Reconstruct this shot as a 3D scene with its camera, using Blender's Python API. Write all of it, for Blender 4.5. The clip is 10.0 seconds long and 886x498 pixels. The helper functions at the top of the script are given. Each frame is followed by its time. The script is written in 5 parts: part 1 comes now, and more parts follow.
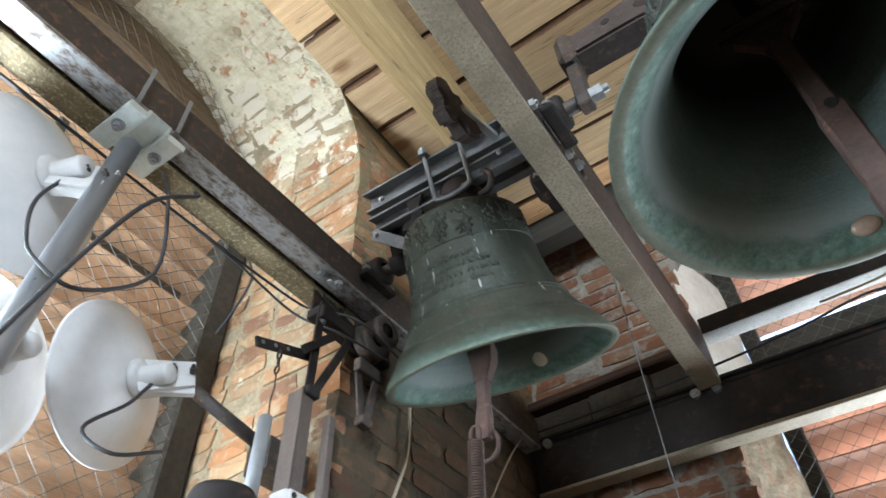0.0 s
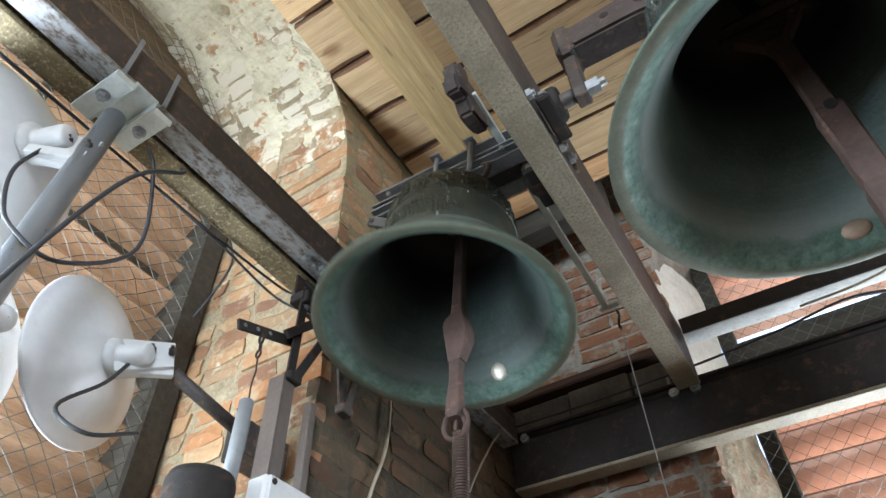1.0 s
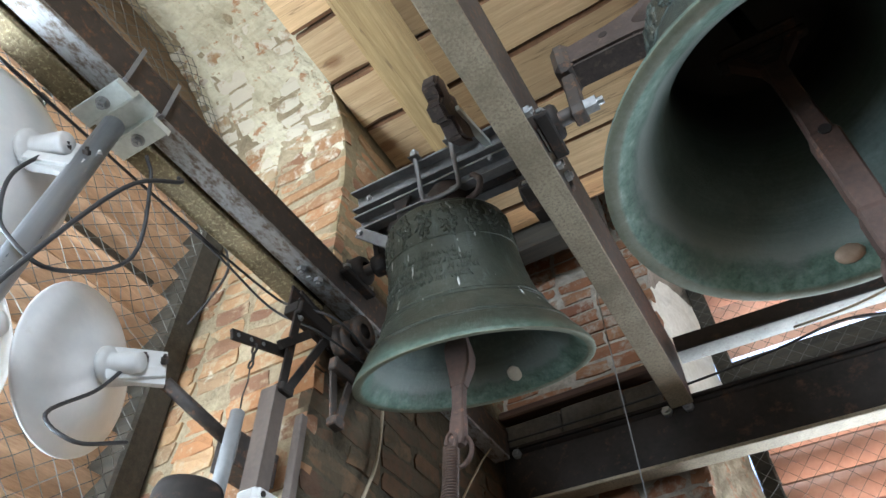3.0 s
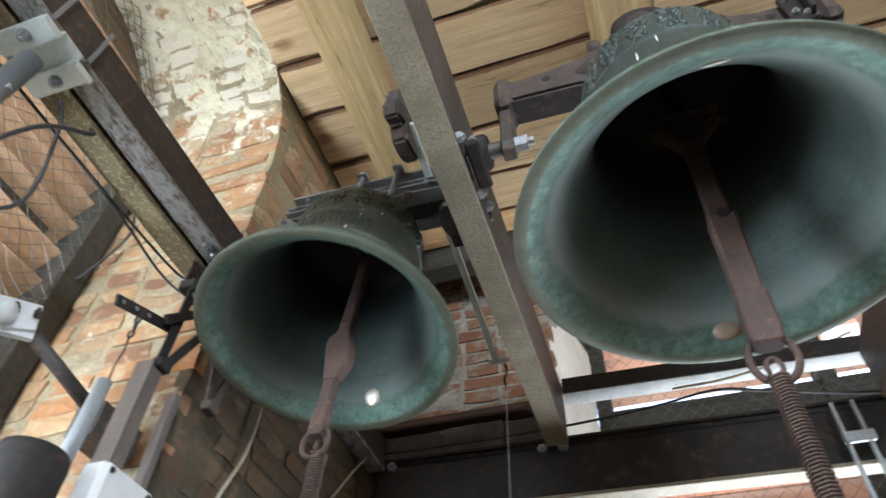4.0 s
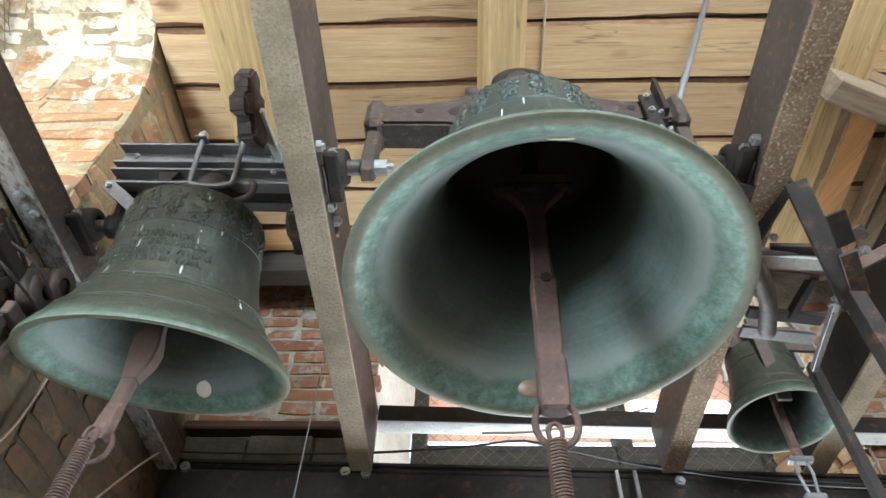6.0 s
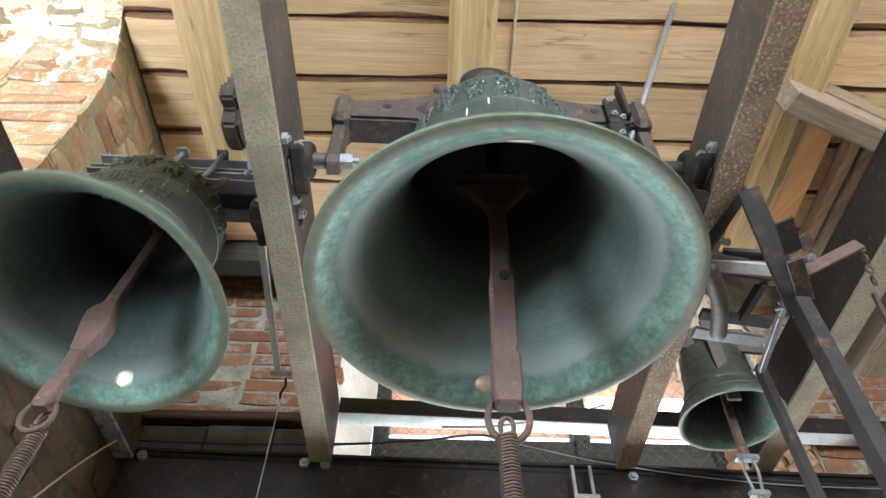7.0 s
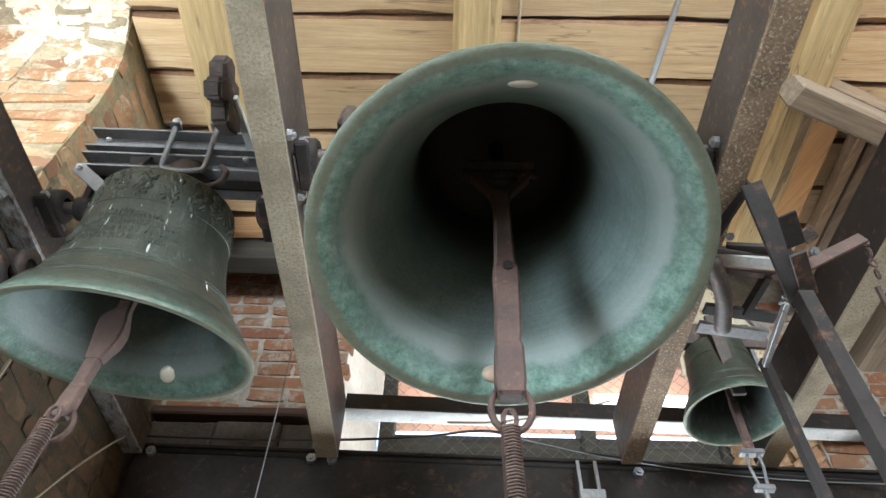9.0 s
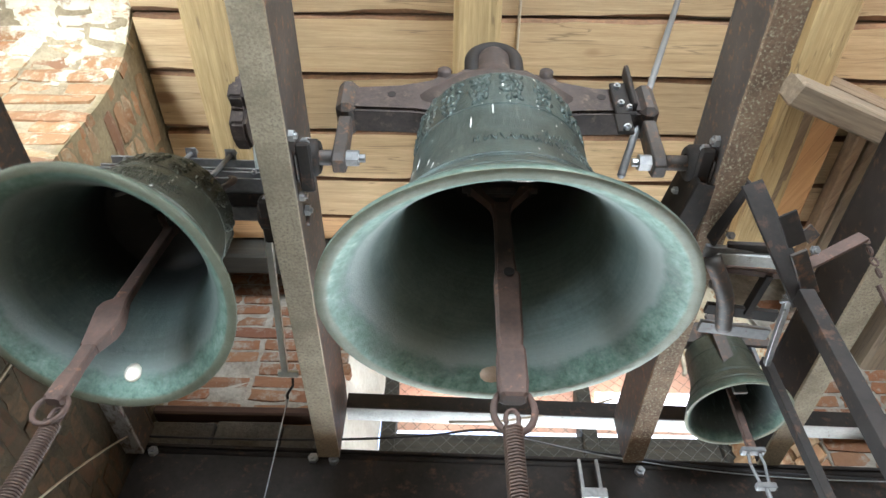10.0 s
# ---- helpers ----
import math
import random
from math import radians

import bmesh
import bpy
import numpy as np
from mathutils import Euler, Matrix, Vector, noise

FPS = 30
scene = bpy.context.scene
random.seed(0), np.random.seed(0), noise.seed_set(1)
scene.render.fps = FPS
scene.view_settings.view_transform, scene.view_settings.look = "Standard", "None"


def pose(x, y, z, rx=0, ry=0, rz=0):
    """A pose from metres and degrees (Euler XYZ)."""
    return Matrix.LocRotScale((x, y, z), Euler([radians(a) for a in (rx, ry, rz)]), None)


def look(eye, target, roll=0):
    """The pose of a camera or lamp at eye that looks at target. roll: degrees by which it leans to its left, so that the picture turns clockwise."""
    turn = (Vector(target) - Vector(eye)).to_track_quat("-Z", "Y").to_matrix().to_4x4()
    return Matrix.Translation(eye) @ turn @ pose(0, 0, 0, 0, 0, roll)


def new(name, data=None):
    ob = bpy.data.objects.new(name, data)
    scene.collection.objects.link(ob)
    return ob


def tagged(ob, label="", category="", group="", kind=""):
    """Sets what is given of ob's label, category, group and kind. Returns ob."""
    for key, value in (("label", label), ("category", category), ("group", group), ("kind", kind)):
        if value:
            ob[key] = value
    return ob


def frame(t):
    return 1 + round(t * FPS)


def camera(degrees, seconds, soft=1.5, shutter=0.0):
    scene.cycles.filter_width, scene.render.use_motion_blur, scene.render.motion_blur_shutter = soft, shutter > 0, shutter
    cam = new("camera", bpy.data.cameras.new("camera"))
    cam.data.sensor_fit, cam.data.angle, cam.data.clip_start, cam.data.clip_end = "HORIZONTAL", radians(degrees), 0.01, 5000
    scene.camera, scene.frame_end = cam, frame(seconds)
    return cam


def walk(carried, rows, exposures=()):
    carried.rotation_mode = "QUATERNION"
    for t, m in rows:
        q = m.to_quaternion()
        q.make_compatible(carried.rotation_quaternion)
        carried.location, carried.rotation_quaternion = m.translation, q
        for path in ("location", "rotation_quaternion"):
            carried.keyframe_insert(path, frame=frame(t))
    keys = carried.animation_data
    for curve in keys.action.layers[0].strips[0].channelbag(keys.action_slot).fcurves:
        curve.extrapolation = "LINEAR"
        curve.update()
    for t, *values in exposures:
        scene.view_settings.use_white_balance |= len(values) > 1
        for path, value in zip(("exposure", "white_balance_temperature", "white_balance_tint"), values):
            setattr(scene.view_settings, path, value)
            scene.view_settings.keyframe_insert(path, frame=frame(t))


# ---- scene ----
cam = camera(67.0, 10.0, shutter=0.4)
PATH = [
    (0, (-0.082, 0.016, 1.512), (-0.83, 1.163, 2.969), -2.3),
    (0.5, (-0.097, 0.024, 1.517), (-0.782, 1.22, 2.967), -2.8),
    (1, (-0.116, 0.021, 1.517), (-0.812, 1.215, 2.963), -2.2),
    (1.5, (-0.119, 0.019, 1.52), (-0.817, 1.208, 2.969), -2.4),
    (2, (-0.116, 0.021, 1.518), (-0.806, 1.197, 2.981), -2.2),
    (3.3, (-0.102, 0.016, 1.521), (-0.761, 1.201, 2.991), -0.2),
    (3.5, (-0.096, 0.016, 1.521), (-0.714, 1.199, 3.01), 0.9),
    (3.8, (-0.083, 0.016, 1.521), (-0.614, 1.246, 3.006), 1.7),
    (4, (-0.073, 0.017, 1.522), (-0.542, 1.272, 3.007), 2.8),
    (4.5, (-0.053, 0.025, 1.53), (-0.382, 1.339, 3.002), 3.3),
    (5, (-0.042, 0.029, 1.535), (-0.252, 1.337, 3.033), 3.4),
    (5.5, (-0.029, 0.028, 1.542), (-0.187, 1.323, 3.058), 3.2),
    (6, (-0.013, 0.024, 1.538), (-0.094, 1.311, 3.067), 2.4),
    (7.5, (0.005, 0.004, 1.521), (0.02, 1.309, 3.037), 0.9),
    (8, (0.001, 0.001, 1.515), (-0.004, 1.302, 3.035), 1.5),
    (8.5, (0.006, 0.004, 1.514), (-0.007, 1.299, 3.038), 1.7),
    (9, (0.01, 0.01, 1.515), (-0.004, 1.313, 3.032), 1.6),
    (9.5, (0.007, 0.009, 1.517), (-0.005, 1.315, 3.032), 1.3),
    (10, (0.007, 0.006, 1.516), (-0.007, 1.313, 3.03), 1.4),
]
walk(cam, [(t, look(eye, target, roll)) for t, eye, target, roll in PATH], [(0, 2.1, 5880, 10), (3.5, 2.0, 5880, 10), (5.5, 2.72, 6050, 10), (10, 2.72, 6050, 10)])

# ---------------------------------------------------------------- light
world = bpy.data.worlds.new("world")
scene.world = world
world.use_nodes = True
wn = world.node_tree.nodes
sky = wn.new("ShaderNodeTexSky")
sky.sky_type = "NISHITA"
sky.sun_disc = False
sky.sun_elevation, sky.sun_rotation = radians(39), radians(41)
world.node_tree.links.new(sky.outputs[0], wn["Background"].inputs[0])
wn["Background"].inputs[1].default_value = 0.15

sun_data = bpy.data.lights.new("sun", "SUN")
sun_data.energy, sun_data.angle, sun_data.color = 5.0, radians(0.5), (1.0, 0.95, 0.86)
sun_ob = new("sun", sun_data)
sun_ob.matrix_world = look((7, 8, 8.5), (0, 0, 0))


def window_light(name, eye, target, w, h, watts, color):
    d = bpy.data.lights.new(name, "AREA")
    d.shape, d.size, d.size_y, d.energy, d.color = "RECTANGLE", w, h, watts, color
    ob = new(name, d)
    ob.matrix_world = look(eye, target)
    return ob


# daylight standing in the four tower openings
window_light("daylight_left", (-1.42, -0.14, 2.75), (-0.7, 0.95, 2.95), 0.24, 1.0, 3.3, (0.97, 1.0, 0.97))
window_light("daylight_left_low", (-1.38, 0.0, 2.05), (0.1, 0.7, 2.5), 0.62, 0.6, 10.0, (0.84, 0.94, 1.0))
window_light("daylight_back", (0.45, 2.30, 2.18), (0.4, 0.6, 2.6), 1.3, 0.5, 6.5, (0.86, 0.95, 1.0))
window_light("daylight_right", (2.3, 0.29, 2.85), (0.0, 0.3, 3.2), 1.2, 1.0, 1.2, (0.95, 0.98, 1.0))
window_light("daylight_front", (0.86, -1.75, 2.85), (0.0, 0.8, 2.75), 0.75, 1.0, 32, (0.86, 0.95, 1.0))

# ---------------------------------------------------------------- materials


def mat_base(name, rough=0.6, metal=0.0):
    m = bpy.data.materials.new(name)
    m.use_nodes = True
    nt = m.node_tree
    b = nt.nodes["Principled BSDF"]
    b.inputs["Roughness"].default_value, b.inputs["Metallic"].default_value = rough, metal
    return m, nt, b


def coords(nt, scale=(1, 1, 1)):
    tc = nt.nodes.new("ShaderNodeTexCoord")
    mp = nt.nodes.new("ShaderNodeMapping")
    mp.inputs["Scale"].default_value = scale
    nt.links.new(tc.outputs["Object"], mp.inputs["Vector"])
    return mp.outputs[0]


def noise_tex(nt, vec, scale, detail=6, rough=0.6):
    n = nt.nodes.new("ShaderNodeTexNoise")
    n.inputs["Scale"].default_value, n.inputs["Detail"].default_value, n.inputs["Roughness"].default_value = scale, detail, rough
    nt.links.new(vec, n.inputs["Vector"])
    return n.outputs["Fac"]


def ramp(nt, fac, stops):
    r = nt.nodes.new("ShaderNodeValToRGB")
    e = r.color_ramp.elements
    while len(e) < len(stops):
        e.new(0.5)
    for el, (p, c) in zip(e, stops):
        el.position, el.color = p, (*c, 1)
    nt.links.new(fac, r.inputs[0])
    return r.outputs[0]


def mixc(nt, fac, a, b, mode="MIX"):
    n = nt.nodes.new("ShaderNodeMix")
    n.data_type, n.blend_type = "RGBA", mode
    for s, v in ((0, fac), (6, a), (7, b)):
        if isinstance(v, (int, float)):
            n.inputs[s].default_value = v
        elif isinstance(v, tuple):
            n.inputs[s].default_value = (*v, 1)
        else:
            nt.links.new(v, n.inputs[s])
    return n.outputs[2]


def math_node(nt, op, a, b=0.0):
    n = nt.nodes.new("ShaderNodeMath")
    n.operation = op
    for i, v in enumerate((a, b)):
        if isinstance(v, (int, float)):
            n.inputs[i].default_value = v
        else:
            nt.links.new(v, n.inputs[i])
    return n.outputs[0]


def bump(nt, bsdf, height, strength=0.4, dist=0.004):
    n = nt.nodes.new("ShaderNodeBump")
    n.inputs["Strength"].default_value, n.inputs["Distance"].default_value = strength, dist
    nt.links.new(height, n.inputs["Height"])
    nt.links.new(n.outputs[0], bsdf.inputs["Normal"])


def band(nt, fac, lo, hi):
    """0 below lo, 1 above hi."""
    n = nt.nodes.new("ShaderNodeMapRange")
    n.inputs["From Min"].default_value, n.inputs["From Max"].default_value = lo, hi
    nt.links.new(fac, n.inputs["Value"])
    return n.outputs[0]


def obj_random(nt):
    return nt.nodes.new("ShaderNodeObjectInfo").outputs["Random"]


def two_scale(name, dark, light, rough, metal=0.0, s1=4, s2=60, stretch=(1, 1, 1), bumps=0.3, dist=0.003, fleck=None, fleck_at=(0.62, 0.7), fleck_scale=25, vary=0.0, sheen=0.5):
    """Colour from a broad and a fine noise, with optional flecks of another colour."""
    m, nt, b = mat_base(name, rough, metal)
    v = coords(nt, stretch)
    big, fine = noise_tex(nt, v, s1), noise_tex(nt, v, s2)
    both = math_node(nt, "ADD", math_node(nt, "MULTIPLY", big, 0.6), math_node(nt, "MULTIPLY", fine, 0.4))
    col = ramp(nt, both, [(0.32, dark), (0.66, light)])
    if fleck:
        f = band(nt, noise_tex(nt, v, fleck_scale, 8, 0.7), *fleck_at)
        col = mixc(nt, f, col, fleck)
    b.inputs["Specular IOR Level"].default_value = sheen
    if vary:
        r = obj_random(nt)
        col = mixc(nt, 1.0, col, ramp(nt, r, [(0.0, (1 - vary,) * 3), (1.0, (1 + vary * 0.3,) * 3)]), "MULTIPLY")
    nt.links.new(col, b.inputs["Base Color"])
    nt.links.new(math_node(nt, "ADD", math_node(nt, "MULTIPLY", fine, 0.3), rough - 0.15), b.inputs["Roughness"])
    bump(nt, b, both, bumps, dist)
    return m


def brick_material(name, smear, lime_cut, red=0.0):
    """Old hand-made brick; smear: mortar laid over it and shade darkening its colour, lime_cut: where limewash sets in.
    """
    m, nt, b = mat_base(name, 0.9)
    v = coords(nt)
    geo = nt.nodes.new("ShaderNodeNewGeometry")
    tc = nt.nodes.new("ShaderNodeVectorMath")
    tc.operation = "SCALE"
    tc.inputs[3].default_value = 1.0
    nt.links.new(geo.outputs["Position"], tc.inputs[0])
    world_v = tc.outputs[0]
    base = ramp(nt, obj_random(nt), [(0.0, (0.18, 0.09, 0.055)), (0.3, (0.35, 0.18, 0.08)), (0.55, (0.45, 0.285, 0.145)), (0.8, (0.29, 0.20, 0.115)), (1.0, (0.44, 0.19, 0.07))])
    fine = noise_tex(nt, world_v, 55, 8, 0.65)
    col = mixc(nt, math_node(nt, "MULTIPLY", fine, 0.7), base, (0.15, 0.08, 0.04))
    if red:
        col = mixc(nt, red, col, (0.17, 0.062, 0.034))
    # inner wall bricks and their mortar smear darkened to carry the wall's shade
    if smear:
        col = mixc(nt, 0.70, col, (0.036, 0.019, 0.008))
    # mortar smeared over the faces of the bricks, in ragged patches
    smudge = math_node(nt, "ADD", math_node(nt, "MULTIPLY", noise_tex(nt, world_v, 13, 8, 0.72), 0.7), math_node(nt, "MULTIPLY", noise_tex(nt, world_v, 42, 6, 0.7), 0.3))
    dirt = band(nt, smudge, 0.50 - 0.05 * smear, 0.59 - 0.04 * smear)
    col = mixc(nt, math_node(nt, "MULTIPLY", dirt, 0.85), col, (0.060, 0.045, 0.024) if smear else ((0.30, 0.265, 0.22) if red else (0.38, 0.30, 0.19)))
    # old limewash, thickest over the top of the openings
    sep = nt.nodes.new("ShaderNodeSeparateXYZ")
    nt.links.new(world_v, sep.inputs[0])
    high = band(nt, sep.outputs[2], 3.1, 3.6)
    lime = math_node(nt, "ADD", noise_tex(nt, world_v, 11, 8, 0.65), math_node(nt, "MULTIPLY", high, 0.24))
    outside = band(nt, math_node(nt, "MULTIPLY", sep.outputs[0], -1.0), 0.975, 1.0)
    lime = math_node(nt, "MULTIPLY", band(nt, lime, lime_cut, lime_cut + 0.09), outside)
    col = mixc(nt, math_node(nt, "MULTIPLY", lime, 0.85), col, (0.60, 0.56, 0.45))
    nt.links.new(col, b.inputs["Base Color"])
    bump(nt, b, math_node(nt, "ADD", fine, math_node(nt, "MULTIPLY", lime, 0.5)), 0.6, 0.006)
    return m


def mortar_material():
    """Old mortar with shade darkening its colour inside the chamber, pale limewashed mortar in the reveal of the arch.
    """
    m, nt, b = mat_base("mortar", 0.95)
    v = coords(nt)
    big, fine = noise_tex(nt, v, 9), noise_tex(nt, v, 70)
    both = math_node(nt, "ADD", math_node(nt, "MULTIPLY", big, 0.6), math_node(nt, "MULTIPLY", fine, 0.4))
    # chamber side: low light put into the colour as a darker mortar
    shaded = ramp(nt, both, [(0.34, (0.036, 0.027, 0.015)), (0.64, (0.092, 0.070, 0.039))])
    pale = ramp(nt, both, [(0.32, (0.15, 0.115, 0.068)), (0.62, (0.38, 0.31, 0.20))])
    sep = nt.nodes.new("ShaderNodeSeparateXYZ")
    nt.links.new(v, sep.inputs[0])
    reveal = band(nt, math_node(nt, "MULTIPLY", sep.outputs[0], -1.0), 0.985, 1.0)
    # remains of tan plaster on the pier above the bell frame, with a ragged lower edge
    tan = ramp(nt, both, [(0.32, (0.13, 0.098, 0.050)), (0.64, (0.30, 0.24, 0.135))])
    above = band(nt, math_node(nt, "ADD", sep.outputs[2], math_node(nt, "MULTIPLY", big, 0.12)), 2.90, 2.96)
    shaded = mixc(nt, above, shaded, tan)
    nt.links.new(mixc(nt, reveal, shaded, pale), b.inputs["Base Color"])
    bump(nt, b, both, 1.0, 0.02)
    return m


def bronze_material(name, lip, inner, tall=1.0, tone=1.0, cool=0.0):
    """Old bronze: brown-green outside, verdigris towards the lip (object z rises from the lip)."""
    m, nt, b = mat_base(name, 0.55, 0.35)
    v = coords(nt)
    sep = nt.nodes.new("ShaderNodeSeparateXYZ")
    tc = nt.nodes.new("ShaderNodeTexCoord")
    nt.links.new(tc.outputs["Object"], sep.inputs[0])
    n1, n2, n3 = noise_tex(nt, v, 9, 8, 0.7), noise_tex(nt, v, 115, 8, 0.75), noise_tex(nt, v, 220, 4)
    n0 = noise_tex(nt, v, 5, 4, 0.6)
    turned = noise_tex(nt, coords(nt, (2, 2, 150)), 1.0, 3, 0.6)
    both = math_node(nt, "ADD", math_node(nt, "ADD", math_node(nt, "MULTIPLY", n1, 0.5), math_node(nt, "MULTIPLY", n2, 0.42)), math_node(nt, "MULTIPLY", turned, 0.08))
    if inner:
        calm = math_node(nt, "ADD", math_node(nt, "ADD", math_node(nt, "MULTIPLY", n1, 0.50), math_node(nt, "MULTIPLY", n2, 0.32)), math_node(nt, "MULTIPLY", turned, 0.18))
        col = ramp(nt, calm, [(0.34, (0.115 * tone, 0.165 * tone, 0.150 * tone)), (0.5, (0.205 * tone, 0.275 * tone, 0.250 * tone)), (0.66, (0.32 * tone, 0.395 * tone, 0.365 * tone))])
    else:
        col = ramp(nt, both, [(0.35, (0.020, 0.022 + 0.004 * cool, 0.016 + 0.008 * cool)), (0.5, (0.046, 0.052 + 0.010 * cool, 0.038 + 0.018 * cool)), (0.68, (0.105, 0.120 + 0.020 * cool, 0.096 + 0.035 * cool))])
    edge = math_node(nt, "SUBTRACT", 1.0, band(nt, math_node(nt, "ADD", sep.outputs[2], math_node(nt, "MULTIPLY", math_node(nt, "SUBTRACT", n1, 0.4), 0.13)), lip, lip + 0.035))
    mottle = math_node(nt, "ADD", math_node(nt, "MULTIPLY", noise_tex(nt, v, 38, 8, 0.7), 0.6), math_node(nt, "MULTIPLY", n2, 0.4))
    green = ramp(nt, mottle, [(0.36, (0.065, 0.120, 0.095)), (0.48, (0.15, 0.255, 0.200)), (0.58, (0.25, 0.36, 0.30)), (0.68, (0.43, 0.51, 0.46))])
    col = mixc(nt, math_node(nt, "MULTIPLY", edge, 0.88 * min(1.0, tone + 0.45) if inner else 0.45), col, green)
    streak = noise_tex(nt, coords(nt, (26, 26, 1.3)), 3, 5, 0.7)
    col = mixc(nt, math_node(nt, "MULTIPLY", band(nt, streak, 0.56, 0.68), 0.5), col, (0.15, 0.19, 0.17) if inner else (0.13, 0.16, 0.14))
    # brown stains, and bare worn bronze along the very rim
    col = mixc(nt, math_node(nt, "MULTIPLY", band(nt, n0, 0.55, 0.68), 0.2 if inner else 0.45), col, (0.085, 0.072, 0.05))
    rim = math_node(nt, "SUBTRACT", 1.0, band(nt, math_node(nt, "ADD", sep.outputs[2], math_node(nt, "MULTIPLY", n1, 0.006)), 0.0035, 0.006))
    col = mixc(nt, math_node(nt, "MULTIPLY", rim, 0.7), col, (0.17, 0.155, 0.105))
    if inner:
        # a pale worn ring where the lip turns into the wall
        up_to = math_node(nt, "ADD", sep.outputs[2], math_node(nt, "MULTIPLY", math_node(nt, "SUBTRACT", n1, 0.5), 0.05))
        pale = math_node(nt, "MULTIPLY", band(nt, up_to, lip + 0.004, lip + 0.016), math_node(nt, "SUBTRACT", 1.0, band(nt, up_to, lip + 0.022, lip + 0.060)))
        col = mixc(nt, math_node(nt, "MULTIPLY", pale, 0.55 * tone), col, (0.46, 0.51, 0.48))
        # the crown's shade put into the colour as near-black, with a ragged lower edge
        crown_shade = band(nt, math_node(nt, "ADD", sep.outputs[2], math_node(nt, "MULTIPLY", math_node(nt, "SUBTRACT", n1, 0.5), 0.3 * tall)), 0.46 * tall, 0.70 * tall)
        col = mixc(nt, math_node(nt, "MULTIPLY", crown_shade, 0.9), col, (0.022, 0.022, 0.021))
    nt.links.new(col, b.inputs["Base Color"])
    nt.links.new(math_node(nt, "ADD", math_node(nt, "MULTIPLY", n2, 0.35), 0.40 if inner else 0.26), b.inputs["Roughness"])
    bump(nt, b, math_node(nt, "ADD", math_node(nt, "ADD", n2, math_node(nt, "MULTIPLY", n3, 0.4)), math_node(nt, "MULTIPLY", turned, 0.15)), 0.45, 0.004)
    return m


def wood_material(name, dark, light, axis, rough=0.75, vary=0.35, knots=True, island=False):
    """Sawn timber, grain along the object's axis 0 or 1."""
    m, nt, b = mat_base(name, rough)
    long = (1.6, 34, 34) if axis == 0 else (34, 1.6, 34)
    v = coords(nt, long)
    v0 = coords(nt)
    info = nt.nodes.new("ShaderNodeNewGeometry" if island else "ShaderNodeObjectInfo")
    rand = info.outputs["Random Per Island" if island else "Random"]
    shift = nt.nodes.new("ShaderNodeVectorMath")
    shift.operation = "ADD"
    add = nt.nodes.new("ShaderNodeCombineXYZ")
    nt.links.new(math_node(nt, "MULTIPLY", rand, 37.0), add.inputs[2])
    nt.links.new(v, shift.inputs[0])
    nt.links.new(add.outputs[0], shift.inputs[1])
    grain = noise_tex(nt, shift.outputs[0], 1.6, 8, 0.6)
    fine = noise_tex(nt, shift.outputs[0], 7, 6, 0.7)
    blotch = noise_tex(nt, v0, 2.4, 5)
    mixed = math_node(nt, "ADD", math_node(nt, "MULTIPLY", grain, 0.55), math_node(nt, "MULTIPLY", fine, 0.45))
    col = ramp(nt, mixed, [(0.30, dark), (0.52, tuple((a + c) / 2 for a, c in zip(dark, light))), (0.68, light)])
    col = mixc(nt, math_node(nt, "MULTIPLY", band(nt, blotch, 0.52, 0.75), 0.55), col, tuple(c * 0.55 for c in light))
    split = math_node(nt, "ABSOLUTE", math_node(nt, "SUBTRACT", noise_tex(nt, shift.outputs[0], 0.55, 3, 0.5), 0.5))
    col = mixc(nt, math_node(nt, "MULTIPLY", math_node(nt, "SUBTRACT", 1.0, band(nt, split, 0.002, 0.007)), 0.45), col, (0.08, 0.05, 0.028))
    if knots:
        vo = nt.nodes.new("ShaderNodeTexVoronoi")
        vo.inputs["Scale"].default_value = 3.1
        sh2 = nt.nodes.new("ShaderNodeVectorMath")
        sh2.operation = "ADD"
        nt.links.new(coords(nt, (0.8, 1.5, 1) if axis == 0 else (1.5, 0.8, 1)), sh2.inputs[0])
        nt.links.new(add.outputs[0], sh2.inputs[1])
        nt.links.new(sh2.outputs[0], vo.inputs["Vector"])
        k = math_node(nt, "SUBTRACT", 1.0, band(nt, vo.outputs["Distance"], 0.07, 0.13))
        col = mixc(nt, math_node(nt, "MULTIPLY", k, 0.7), col, (0.22, 0.10, 0.035))
    if vary:
        col = mixc(nt, 1.0, col, ramp(nt, rand, [(0.0, (1 - vary, 1 - vary * 1.1, 1 - vary * 1.2)), (0.5, (1, 0.97, 0.92)), (1.0, (1.08, 0.88, 0.72))]), "MULTIPLY")
    nt.links.new(col, b.inputs["Base Color"])
    bump(nt, b, mixed, 0.45, 0.004)
    return m


M = {}
M["brick"] = brick_material("brick", 0.0, 0.62)
M["brick_red"] = brick_material("dark_red_brick", 0.0, 0.9, 0.6)
M["mortar_grey"] = two_scale("grey_lime_mortar", (0.15, 0.13, 0.105), (0.42, 0.38, 0.32), 0.95, s1=9, s2=70, bumps=1.0, dist=0.02)
M["brick_smear_shade"] = brick_material("smeared_shaded_brick", 1.0, 0.9)
M["mortar"] = mortar_material()
M["lime"] = two_scale("limewash", (0.38, 0.33, 0.22), (0.68, 0.64, 0.48), 0.95, s1=9, s2=55, bumps=1.0, dist=0.025, fleck=(0.37, 0.20, 0.105), fleck_at=(0.56, 0.62), fleck_scale=20, stretch=(0.5, 1, 1))
